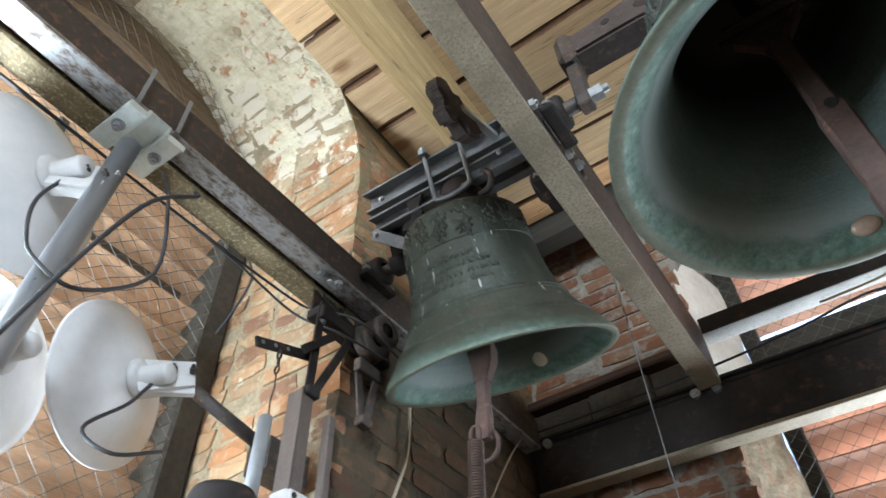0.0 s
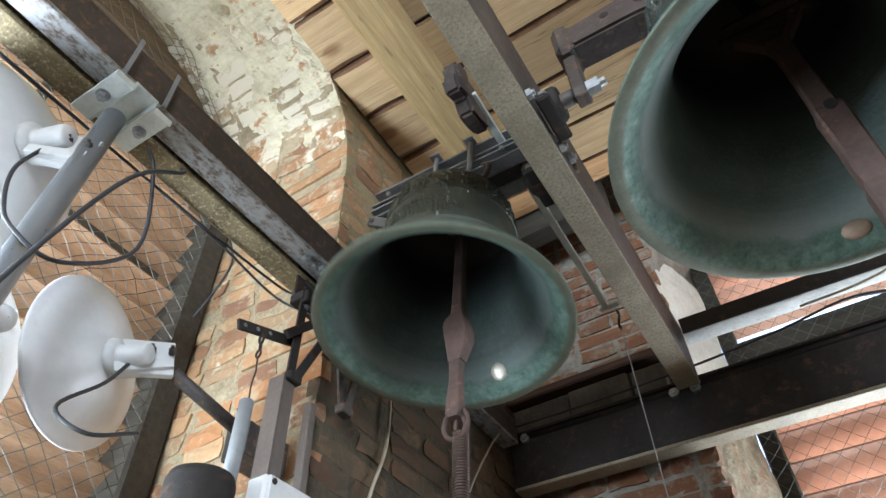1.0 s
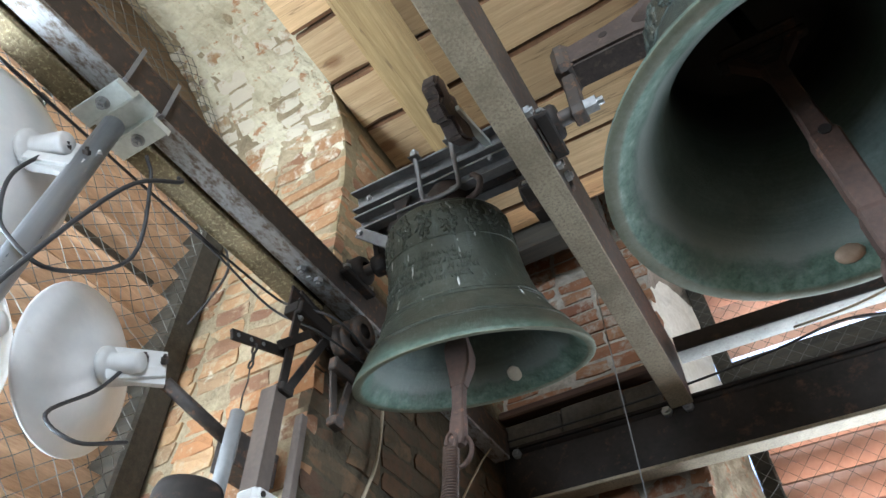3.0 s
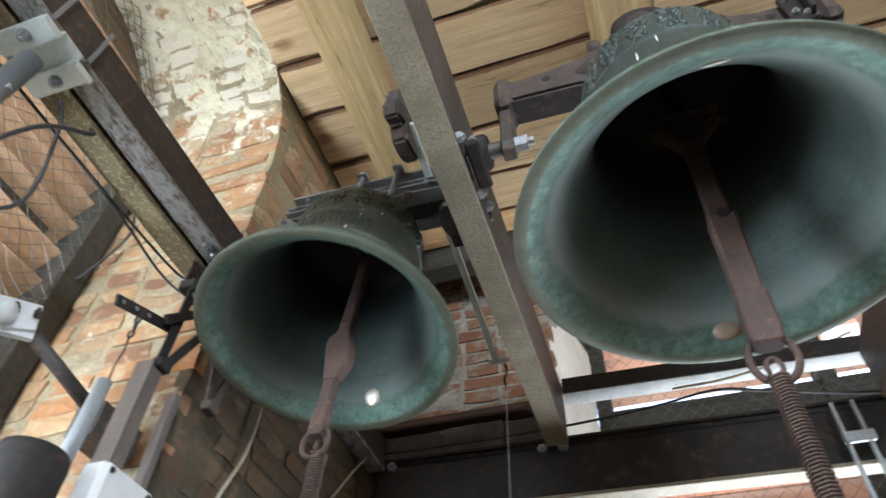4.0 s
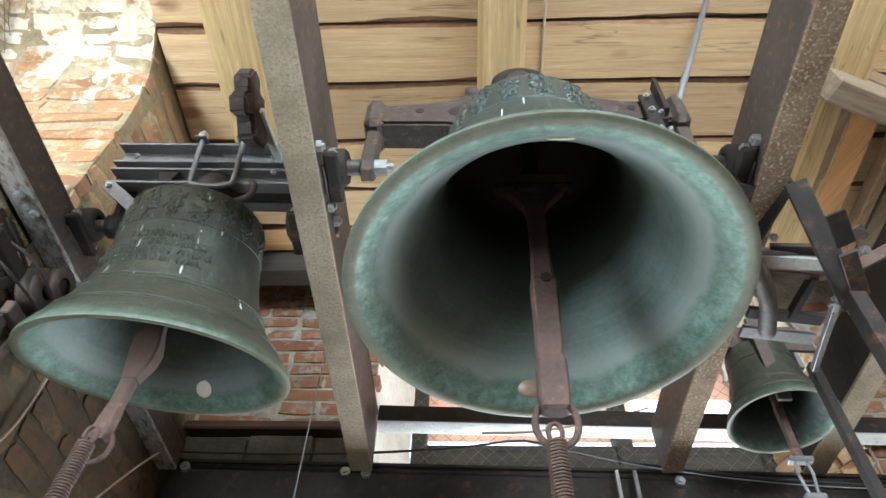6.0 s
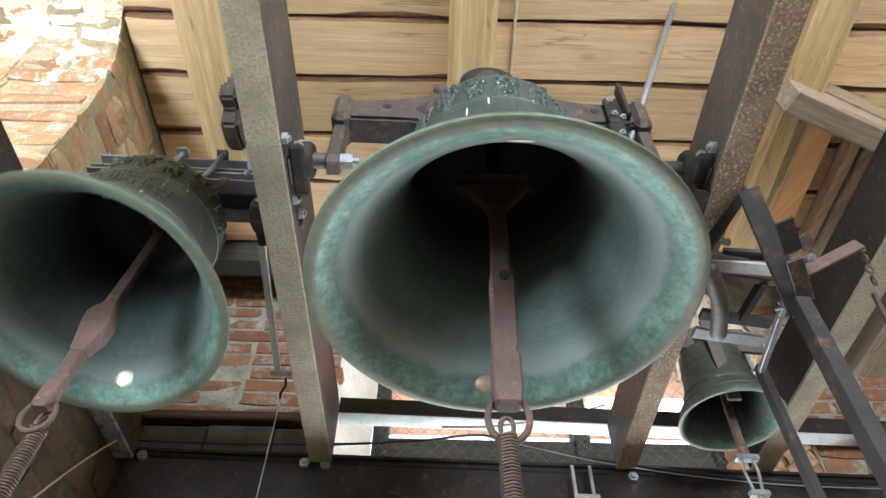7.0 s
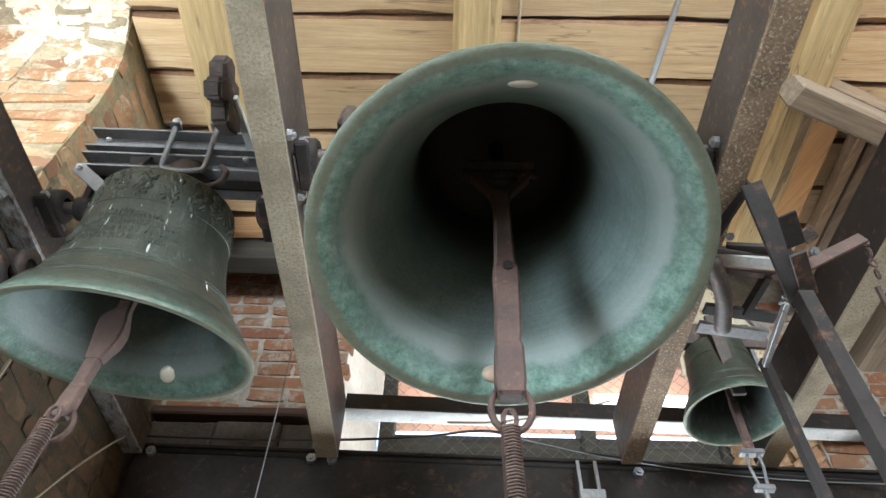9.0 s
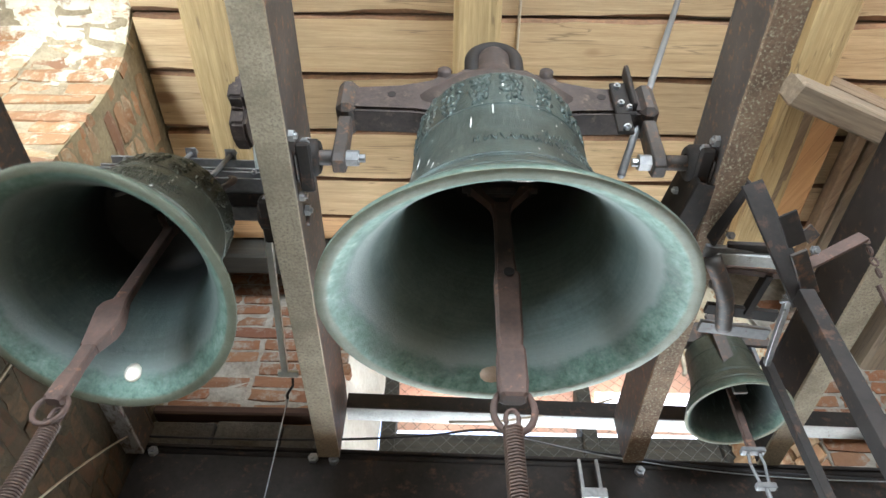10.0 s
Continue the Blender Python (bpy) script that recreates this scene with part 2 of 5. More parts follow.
M["steel"] = two_scale("weathered_steel", (0.16, 0.130, 0.083), (0.39, 0.33, 0.235), 0.65, 0.2, s1=9, s2=170, bumps=0.9, fleck=(0.17, 0.135, 0.098), fleck_at=(0.48, 0.66), fleck_scale=150)
M["steel_dark"] = two_scale("dark_painted_steel", (0.028, 0.023, 0.020), (0.082, 0.068, 0.060), 0.6, 0.2, s1=6, s2=80, bumps=0.35, fleck=(0.17, 0.09, 0.05), fleck_at=(0.53, 0.66), fleck_scale=45)
M["steel_rust"] = two_scale("rust_pitted_steel", (0.075, 0.045, 0.028), (0.24, 0.16, 0.10), 0.85, 0.1, s1=12, s2=140, bumps=1.0, dist=0.006, fleck=(0.38, 0.34, 0.23), fleck_at=(0.53, 0.63), fleck_scale=150)
M["steel_black"] = two_scale("blackened_steel", (0.011, 0.009, 0.008), (0.034, 0.028, 0.025), 0.72, 0.0, s1=8, s2=70, bumps=0.3, fleck=(0.085, 0.045, 0.028), fleck_at=(0.56, 0.70), fleck_scale=26, sheen=0.25)
M["steel_grey"] = two_scale("grey_painted_steel", (0.10, 0.10, 0.10), (0.22, 0.22, 0.22), 0.5, 0.3, s1=8, s2=90, bumps=0.3, fleck=(0.09, 0.06, 0.05), fleck_at=(0.6, 0.7), fleck_scale=24)
M["pale"] = two_scale("flaking_pale_paint", (0.25, 0.25, 0.235), (0.50, 0.50, 0.47), 0.6, 0.1, s1=8, s2=110, bumps=0.5, fleck=(0.17, 0.13, 0.10), fleck_at=(0.58, 0.68), fleck_scale=40)
M["zinc"] = two_scale("galvanised_steel", (0.20, 0.205, 0.21), (0.44, 0.45, 0.45), 0.42, 0.7, s1=18, s2=90, bumps=0.15)
M["zinc_bright"] = two_scale("bright_zinc_plate", (0.46, 0.50, 0.47), (0.70, 0.74, 0.70), 0.4, 0.3, s1=12, s2=90, bumps=0.1)
M["brown_paint"] = two_scale("brown_painted_steel", (0.075, 0.058, 0.048), (0.15, 0.118, 0.10), 0.5, 0.1, s1=7, s2=90, bumps=0.3)
M["mast_tube"] = two_scale("dull_blue_galvanised_tube", (0.36, 0.39, 0.43), (0.46, 0.49, 0.53), 0.32, 0.75, s1=6, s2=60, stretch=(1, 1, 0.15), bumps=0.08)
# jamb plaster whitened so its colour carries the sunlight on it
M["plaster_sunlit"] = two_scale("sunlit_white_plaster", (0.60, 0.56, 0.46), (0.86, 0.83, 0.75), 0.9, s1=6, s2=60, bumps=0.5)
M["rubble"] = two_scale("rough_jamb_masonry", (0.14, 0.10, 0.06), (0.36, 0.29, 0.19), 0.95, s1=14, s2=70, bumps=1.0, dist=0.02, fleck=(0.30, 0.15, 0.08), fleck_at=(0.55, 0.62), fleck_scale=16)
M["worn_bronze"] = two_scale("tan_worn_bronze", (0.28, 0.19, 0.125), (0.46, 0.34, 0.25), 0.5, 0.2, s1=20, s2=120, bumps=0.2)
M["rust_iron"] = two_scale("forged_rusty_iron", (0.04, 0.026, 0.021), (0.115, 0.066, 0.05), 0.75, 0.15, s1=14, s2=120, bumps=0.7, fleck=(0.26, 0.13, 0.075), fleck_at=(0.6, 0.72), fleck_scale=30)
M["cast_iron"] = two_scale("cast_iron_headstock", (0.026, 0.020, 0.018), (0.088, 0.066, 0.058), 0.7, 0.15, s1=12, s2=110, bumps=0.8, fleck=(0.15, 0.115, 0.085), fleck_at=(0.56, 0.70), fleck_scale=40, sheen=0.35)
M["copper"] = two_scale("coiled_spring_wire", (0.042, 0.026, 0.020), (0.115, 0.072, 0.052), 0.6, 0.35, s1=20, s2=120, bumps=0.2)
M["terracotta"] = two_scale("red_painted_louvre", (0.58, 0.35, 0.26), (0.74, 0.50, 0.39), 0.7, s1=5, s2=60, bumps=0.2, vary=0.25)
M["louver_wood"] = two_scale("brown_louvre", (0.30, 0.17, 0.09), (0.64, 0.41, 0.245), 0.75, s1=5, s2=50, stretch=(8, 1, 8), bumps=0.3, vary=0.3)
M["dish"] = two_scale("white_dish_enamel", (0.66, 0.67, 0.68), (0.80, 0.80, 0.79), 0.35, s1=3, s2=40, bumps=0.04, fleck=(0.52, 0.49, 0.43), fleck_at=(0.66, 0.8), fleck_scale=10)
M["plastic_white"] = two_scale("white_plastic", (0.50, 0.50, 0.49), (0.64, 0.64, 0.63), 0.45, s1=6, s2=60, bumps=0.08)
M["plastic_grey"] = two_scale("grey_plastic_pipe", (0.17, 0.175, 0.18), (0.29, 0.295, 0.30), 0.5, s1=5, s2=60, bumps=0.1)
M["rubber"] = two_scale("black_cable", (0.012, 0.012, 0.014), (0.035, 0.034, 0.036), 0.5, s1=10, s2=90, bumps=0.1)
M["cord"] = two_scale("beige_cord", (0.30, 0.24, 0.16), (0.52, 0.44, 0.32), 0.85, s1=20, s2=200, bumps=0.4)
M["net"] = two_scale("net_wire", (0.07, 0.075, 0.068), (0.19, 0.19, 0.17), 0.6, 0.4, s1=10, s2=60, bumps=0.1)
M["ledge_wood"] = wood_material("red_brown_batten", (0.035, 0.020, 0.014), (0.10, 0.058, 0.042), 0, 0.85, 0.1, False)
M["ledge_stone"] = two_scale("dark_masonry", (0.035, 0.031, 0.025), (0.12, 0.105, 0.085), 0.95, s1=9, s2=70, bumps=1.0, dist=0.012)
M["frame_wood"] = wood_material("dark_window_timber", (0.022, 0.021, 0.018), (0.085, 0.078, 0.062), 0, 0.85, 0.2, False)
M["plank"] = wood_material("ceiling_plank", (0.41, 0.275, 0.14), (0.78, 0.60, 0.365), 0, 0.75, 0.26, True, True)
M["bark"] = two_scale("waney_bark_edge", (0.085, 0.045, 0.024), (0.26, 0.14, 0.07), 0.9, s1=8, s2=60, bumps=0.6)
M["flaking"] = two_scale("flaking_painted_steel", (0.22, 0.22, 0.215), (0.42, 0.425, 0.425), 0.5, 0.25, s1=5, s2=130, stretch=(1, 0.5, 1), bumps=0.8, fleck=(0.12, 0.088, 0.062), fleck_at=(0.47, 0.62), fleck_scale=75)
M["olive_rust"] = two_scale("olive_pitted_steel", (0.085, 0.062, 0.032), (0.27, 0.215, 0.12), 0.85, 0.1, s1=12, s2=140, bumps=1.0, dist=0.006, fleck=(0.40, 0.35, 0.20), fleck_at=(0.52, 0.63), fleck_scale=120)
M["joist"] = wood_material("ceiling_joist", (0.27, 0.18, 0.075), (0.62, 0.47, 0.24), 1, 0.7, 0.12)
M["old_timber"] = wood_material("grey_old_timber", (0.09, 0.075, 0.055), (0.30, 0.26, 0.20), 0, 0.85, 0.15, False)
M["old_timber_y"] = wood_material("grey_old_timber_lengthwise", (0.10, 0.075, 0.05), (0.30, 0.22, 0.14), 1, 0.85, 0.2, False)
M["orange_board"] = wood_material("fresh_pine_board", (0.36, 0.19, 0.08), (0.58, 0.36, 0.17), 1, 0.75, 0.1, False)
M["floor"] = wood_material("floor_board", (0.13, 0.105, 0.08), (0.30, 0.25, 0.19), 0, 0.85, 0.2, False)
# worn bronze with the window's reflection put into its near-white colour
M["worn_glint"] = two_scale("worn_bronze_glint", (0.70, 0.64, 0.52), (0.88, 0.84, 0.74), 0.35, 0.35, s1=20, s2=120, bumps=0.1)
# near-black bronze, its colour standing for the shade inside the crown
M["crown_shade"] = two_scale("black_shade_bronze", (0.010, 0.010, 0.010), (0.030, 0.028, 0.027), 0.7, 0.2, s1=8, s2=70, bumps=0.4)
M["droppings"] = two_scale("white_droppings", (0.30, 0.31, 0.29), (0.58, 0.58, 0.55), 0.9, s1=20, s2=100, bumps=0.2)

# ---------------------------------------------------------------- mesh helpers


def make(name, bm, material, smooth=False):
    me = bpy.data.meshes.new(name)
    bm.normal_update()
    bm.to_mesh(me)
    bm.free()
    if smooth:
        me.polygons.foreach_set("use_smooth", [True] * len(me.polygons))
    me.materials.append(material)
    return new(name, me)


def part(name, bm, material, parent, label="", smooth=False):
    ob = make(name, bm, material, smooth)
    ob.parent = parent
    if label:
        tagged(ob, label)
    return ob


def thing(name, place, label, category, group="", kind=""):
    ob = new(name)
    ob.empty_display_size = 0.05
    ob.location = place
    return tagged(ob, label, category, group, kind)


def box(bm, lo, hi, bevel=0.0, m=None):
    lo, hi = Vector(lo), Vector(hi)
    size, mid = hi - lo, (hi + lo) / 2
    vs = bmesh.ops.create_cube(bm, size=1.0, matrix=Matrix.Translation(mid) @ Matrix.Diagonal((*size, 1)))["verts"]
    if bevel:
        es = list({e for v in vs for e in v.link_edges})
        vs = list({v for f in bmesh.ops.bevel(bm, geom=es, offset=bevel, segments=1, affect="EDGES")["faces"] for v in f.verts} | {v for v in vs if v.is_valid})
    if m is not None:
        bmesh.ops.transform(bm, matrix=m, verts=vs)
    return bm


def boxed(lo, hi, bevel=0.0, m=None):
    return box(bmesh.new(), lo, hi, bevel, m)


def tube(bm, pts, r, n=8, caps=True):
    """A round bar along points."""
    pts = [Vector(p) for p in pts]
    rings, up = [], None
    for i, p in enumerate(pts):
        d = (pts[min(i + 1, len(pts) - 1)] - pts[max(i - 1, 0)]).normalized()
        if up is None:
            up = d.orthogonal().normalized()
        else:
            up = (up - d * up.dot(d)).normalized()
        side = d.cross(up)
        rr = r[i] if isinstance(r, (list, tuple)) else r
        rings.append([bm.verts.new(p + rr * (math.cos(2 * math.pi * k / n) * up + math.sin(2 * math.pi * k / n) * side)) for k in range(n)])
    for a, b in zip(rings, rings[1:]):
        for k in range(n):
            bm.faces.new((a[k], a[(k + 1) % n], b[(k + 1) % n], b[k]))
    if caps:
        bm.faces.new(rings[0][::-1])
        bm.faces.new(rings[-1])
    return bm


def tubed(pts, r, n=8, caps=True):
    return tube(bmesh.new(), pts, r, n, caps)


def prism(bm, poly, depth, m):
    """A flat outline in the xy plane, drawn out along z by depth, then moved by m."""
    a = [bm.verts.new(m @ Vector((x, y, 0))) for x, y in poly]
    b = [bm.verts.new(m @ Vector((x, y, depth))) for x, y in poly]
    n = len(poly)
    bm.faces.new(a[::-1])
    bm.faces.new(b)
    for k in range(n):
        bm.faces.new((a[k], a[(k + 1) % n], b[(k + 1) % n], b[k]))
    bmesh.ops.recalc_face_normals(bm, faces=bm.faces[:])
    return bm


def lathe(bm, profile, n=72, caps=False):
    rings = [[bm.verts.new((r * math.cos(2 * math.pi * k / n), r * math.sin(2 * math.pi * k / n), z)) for k in range(n)] for r, z in profile]
    for a, b in zip(rings, rings[1:]):
        for k in range(n):
            bm.faces.new((a[k], a[(k + 1) % n], b[(k + 1) % n], b[k]))
    if caps:
        bm.faces.new(rings[-1])
        bm.faces.new(rings[0][::-1])
    bmesh.ops.recalc_face_normals(bm, faces=bm.faces[:])
    return bm


def arc(p, q, sag, n=14, axis=(0, 0, -1)):
    """Points of a cable hung between p and q."""
    p, q, s = Vector(p), Vector(q), Vector(axis)
    return [p.lerp(q, k / n) + s * sag * 4 * (k / n) * (1 - k / n) for k in range(n + 1)]


def smooth_path(pts, n=6):
    """Catmull-Rom through points."""
    P = [Vector(p) for p in pts]
    P = [2 * P[0] - P[1], *P, 2 * P[-1] - P[-2]]
    out = []
    for a, b, c, d in zip(P, P[1:], P[2:], P[3:]):
        for k in range(n):
            t = k / n
            out.append(0.5 * (2 * b + (c - a) * t + (2 * a - 5 * b + 4 * c - d) * t * t + (3 * b - a - 3 * c + d) * t ** 3))
    return [*out, P[-2]]


def hexnut(bm, p, axis, r, depth):
    """A nut or bolt head standing on p along axis."""
    m = Matrix.Translation(p) @ Vector(axis).to_track_quat("Z", "Y").to_matrix().to_4x4()
    prism(bm, [(r * math.cos(math.pi * k / 3), r * math.sin(math.pi * k / 3)) for k in range(6)], depth, m)
    tube(bm, [m @ Vector((0, 0, depth * 0.8)), m @ Vector((0, 0, depth * 1.5))], r * 0.5, 8)
    return bm


def bar(bm, p, q, w, t, up=(0, 0, 1)):
    """A flat bar from p to q, w wide along up, t thick."""
    p, q = Vector(p), Vector(q)
    d = (q - p).normalized()
    u = (Vector(up) - d * d.dot(Vector(up))).normalized()
    s = d.cross(u)
    m = Matrix((( d.x, s.x, u.x, p.x), (d.y, s.y, u.y, p.y), (d.z, s.z, u.z, p.z), (0, 0, 0, 1)))
    return box(bm, (0, -t / 2, -w / 2), ((q - p).length, t / 2, w / 2), 0.001, m)


def channel_beam(name, x_web, side, y0, y1, z0, height, flange, web_mat, flange_mat, label):
    """A steel channel along y: web at x_web, flanges towards side (-1 or 1)."""
    ob = thing(name, (x_web, y0, z0), label, "beam", "steel bell frame beams", "structure")
    t = 0.009
    part("web", boxed((min(0, -side * 0) - (t if side < 0 else 0), 0, 0.002), ((t if side > 0 else 0), y1 - y0, height), 0.001), web_mat, ob)
    xs = sorted((0.0 + side * 0.0, side * flange))
    part("bottom_flange", boxed((xs[0], 0, -0.006), (xs[1], y1 - y0, 0.0045), 0.0015), flange_mat, ob)
    part("top_flange", boxed((xs[0], 0, height + 0.0005), (xs[1], y1 - y0, height + 0.011), 0.0015), web_mat, ob)
    return ob


# ---------------------------------------------------------------- structure
XL, XR, YB, YF = -0.975, 1.87, 1.95, -1.37      # inner faces of the tower walls
TOP, CEIL = 4.3, 3.51
THICK = 0.65
WALLS = {
    "wall_left": (Matrix(((0, 0, -1, XL), (1, 0, 0, 0), (0, 1, 0, 0), (0, 0, 0, 1))), YF - THICK, YB + THICK, -0.35, 0.93, 3.17),
    "wall_back": (Matrix(((1, 0, 0, 0), (0, 0, 1, YB), (0, 1, 0, 0), (0, 0, 0, 1))), XL, XR, -0.36, 1.27, 3.10),
    "wall_right": (Matrix(((0, 0, 1, XR), (1, 0, 0, 0), (0, 1, 0, 0), (0, 0, 0, 1))), YF - THICK, YB + THICK, -0.35, 0.93, 3.17),
    "wall_front": (Matrix(((1, 0, 0, 0), (0, 0, -1, YF), (0, 1, 0, 0), (0, 0, 0, 1))), XL, XR, -0.36, 1.27, 3.10),
}
SILL = 1.15


def arched_outline(u0, u1, a0, a1, spring, top):
    r, c = (a1 - a0) / 2, (a0 + a1) / 2
    curve = [(c - r * math.cos(math.pi * k / 20), spring + r * math.sin(math.pi * k / 20)) for k in range(21)]
    return [(u0, SILL), (a0, SILL), *curve, (a1, SILL), (u1, SILL), (u1, top), (u0, top)]


wall_obs = {}
for wname, (wm, u0, u1, a0, a1, spring) in WALLS.items():
    bm = bmesh.new()
    prism(bm, arched_outline(u0, u1, a0, a1, spring, TOP), THICK, wm)
    prism(bm, [(u0, -0.2), (u1, -0.2), (u1, SILL), (u0, SILL)], THICK, wm)
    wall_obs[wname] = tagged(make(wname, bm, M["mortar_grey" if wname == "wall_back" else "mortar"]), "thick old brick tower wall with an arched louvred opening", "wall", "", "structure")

floor_bm = boxed((XL, YF, -0.10), (XR, YB, -0.042))
for k in range(17):
    box(floor_bm, (XL, YF + k * 0.2, -0.04), (XR, YF + k * 0.2 + 0.192, 0.0), 0.003)
tagged(make("floor", floor_bm, M["floor"]), "worn wooden floor boards of the bell chamber", "floor", "", "structure")
ground_bm = boxed((-1500, -1500, -18.5), (1500, 1500, -18))
tagged(make("ground", ground_bm, two_scale("dry_ground", (0.16, 0.14, 0.09), (0.34, 0.30, 0.22), 0.95, s1=0.05, s2=2, bumps=0.1)), "pale ground far below the tower", "ground", "", "structure")

# ceiling: waney-edged planks along x, one mesh
edges = [-1.37, -1.18, -0.97, -0.80, -0.60, -0.38, -0.19, 0.02, 0.21, 0.41, 0.60, 0.80, 0.99, 1.205, 1.40, 1.575, 1.70]
cbm = bmesh.new()
rng = random.Random(5)
for k, (e0, e1) in enumerate(zip(edges, edges[1:])):
    segs, zoff = 44, rng.uniform(-0.006, 0.006)
    rows_v = []
    for i in range(segs + 1):
        x = XL + 0.01 + (XR - XL - 0.02) * i / segs
        g0 = 0.003 + 0.014 * max(0, noise.noise((x * 2.1, k * 7.3, 0.4))) + 0.003 * noise.noise((x * 11, k * 3.1, 2))
        g1 = 0.003 + 0.020 * max(0, noise.noise((x * 1.7, k * 5.9, 9.1))) + 0.003 * noise.noise((x * 13, k * 4.7, 5))
        b0 = 0.022 * max(0, noise.noise((x * 3.1, k * 6.1, 14)) + 0.1)
        b1 = 0.030 * max(0, noise.noise((x * 2.7, k * 8.3, 17)) + 0.05)
        z = CEIL + zoff + 0.003 * noise.noise((x * 1.5, k * 9.0, 3))
        rows_v.append([cbm.verts.new(p) for p in ((x, e0 + g0, z + 0.008), (x, e0 + g0 + 0.004 + b0, z), (x, e1 - g1 - 0.005 - b1, z), (x, e1 - g1, z + 0.010), (x, e1 - g1, z + 0.032), (x, e0 + g0, z + 0.032))])
    for a, b in zip(rows_v, rows_v[1:]):
        for j in range(6):
            cbm.faces.new((a[j], a[(j + 1) % 6], b[(j + 1) % 6], b[j])).material_index = 1 if j in (0, 2, 3, 5) else 0
    cbm.faces.new(rows_v[0][::-1])
    cbm.faces.new(rows_v[-1])
bmesh.ops.recalc_face_normals(cbm, faces=cbm.faces[:])
ceiling = make("ceiling", cbm, M["plank"])
ceiling.data.materials.append(M["bark"])
tagged(ceiling, "rough-sawn waney-edged pine plank ceiling", "ceiling", "", "structure")
# unseen cover added over the planks to keep their gaps dark
tagged(make("upper_deck", boxed((XL, YF, 4.2), (XR, YB, 4.28)), M["old_timber"]), "unseen boarding added above the plank ceiling", "ceiling", "", "structure")


def joist(x0, x1, z0, y0, y1, seed):
    bm = bmesh.new()
    n, r = 24, []
    for i in range(n + 1):
        y = y0 + (y1 - y0) * i / n
        w = [0.006 * noise.noise((y * 2.2, seed * 3.7 + j, j * 1.9)) for j in range(8)]
        c = 0.014
        r.append([bm.verts.new(p) for p in ((x0 + w[0], y, z0 + c + w[1]), (x0 + c + w[2], y, z0 + w[3]), (x1 - c + w[4], y, z0 + w[5]), (x1 + w[6], y, z0 + c + w[7]), (x1 + w[6], y, CEIL - 0.004), (x0 + w[0], y, CEIL - 0.004))])
    for a, b in zip(r, r[1:]):
        for j in range(6):
            bm.faces.new((a[j], a[(j + 1) % 6], b[(j + 1) % 6], b[j]))
    bm.faces.new(r[0][::-1])
    bm.faces.new(r[-1])
    bmesh.ops.recalc_face_normals(bm, faces=bm.faces[:])
    return tagged(make("ceiling_joist", bm, M["joist"]), "yellow squared timber joist under the plank ceiling", "joist", "ceiling joists", "structure")


for x0, x1, z0, y1, s in ((-0.764, -0.640, 3.37, 1.38, 1), (0.013, 0.147, 3.37, 1.69, 2), (1.03, 1.15, 3.37, 1.69, 3)):
    joist(x0, x1, z0, YF, y1, s)

# ---------------------------------------------------------------- steel bell frame
def bolts_on(ob, places, axis, r=0.013, depth=0.011, name="bolt", mat="zinc"):
    base = ob.location
    for p in places:
        part(name, hexnut(bmesh.new(), Vector(p) - base, axis, r, depth), M[mat], ob)


beam_b = channel_beam("frame_beam", -0.313, -1, YF - 0.02, 1.83, 2.65, 0.19, 0.066, M["steel_dark"], M["steel"], "grey-brown weathered steel channel carrying the bell bearings")
bolts_on(beam_b, [(-0.312, 0.707, 2.665), (-0.312, 0.862, 2.675), (-0.312, 0.80, 2.79), (-0.312, 0.92, 2.70)], (1, 0, 0))
beam_c = channel_beam("frame_beam", 0.552, 1, YF - 0.02, 1.83, 2.65, 0.15, 0.060, M["steel_dark"], M["steel_rust"], "rusty steel channel with a pitted underside and white droppings")
bolts_on(beam_c, [(0.551, 0.72, 2.69), (0.551, 0.90, 2.69)], (-1, 0, 0))
beam_a = channel_beam("frame_beam", -0.915, -1, YF - 0.02, 1.83, 2.65, 0.085, 0.056, M["steel_dark"], M["flaking"], "steel channel with flaking grey paint along the brick pier")
bolts_on(beam_a, [(-0.94, 0.80, 2.643), (-0.93, 0.85, 2.643), (-0.945, 1.02, 2.643), (-0.93, 1.06, 2.643)], (0, 0, -1), 0.012, 0.012)
beam_d = channel_beam("frame_beam", 0.962, 1, YF - 0.02, 1.83, 2.65, 0.15, 0.066, M["steel_black"], M["steel"], "black steel channel beyond the small bell")

rust = tagged(thing("pitted_girder", (-1.01, YF, 2.632), "heavily rusted girder bedded in the brick pier", "beam", "steel bell frame beams", "structure"))
part("bottom_flange", boxed((-0.03, 0, 0), (0.033, 2.32, 0.012), 0.003), M["olive_rust"], rust)
part("web", boxed((-0.008, 0, 0.012), (0.008, 2.32, 0.16)), M["olive_rust"], rust)

cross = thing("cross_girder", (0.45, 1.88, 2.468), "dark rusty steel I-beam spanning the back of the bell frame", "beam", "steel bell frame beams", "structure")
cross.rotation_euler = (0, 0.018, 0)
part("bottom_flange", boxed((-1.40, -0.04, 0), (1.40, 0.02, 0.011), 0.002), M["steel"], cross, "pale weathered underside")
part("web", boxed((-1.40, -0.026, 0.011), (1.40, 0.004, 0.187)), M["steel_black"], cross)
part("fillet", tubed([(-1.40, -0.024, 0.180), (1.40, -0.024, 0.180)], 0.010, 8), M["steel_black"], cross, "", True)
part("top_flange", boxed((-1.40, -0.042, 0.187), (1.40, 0.040, 0.198), 0.002), M["steel_black"], cross)
bolts_on(cross, [(-0.336, 1.852, 2.632), (-0.40, 1.852, 2.635), (0.60, 1.852, 2.63), (-0.90, 1.852, 2.64)], (0, -1, 0), 0.016, 0.014)

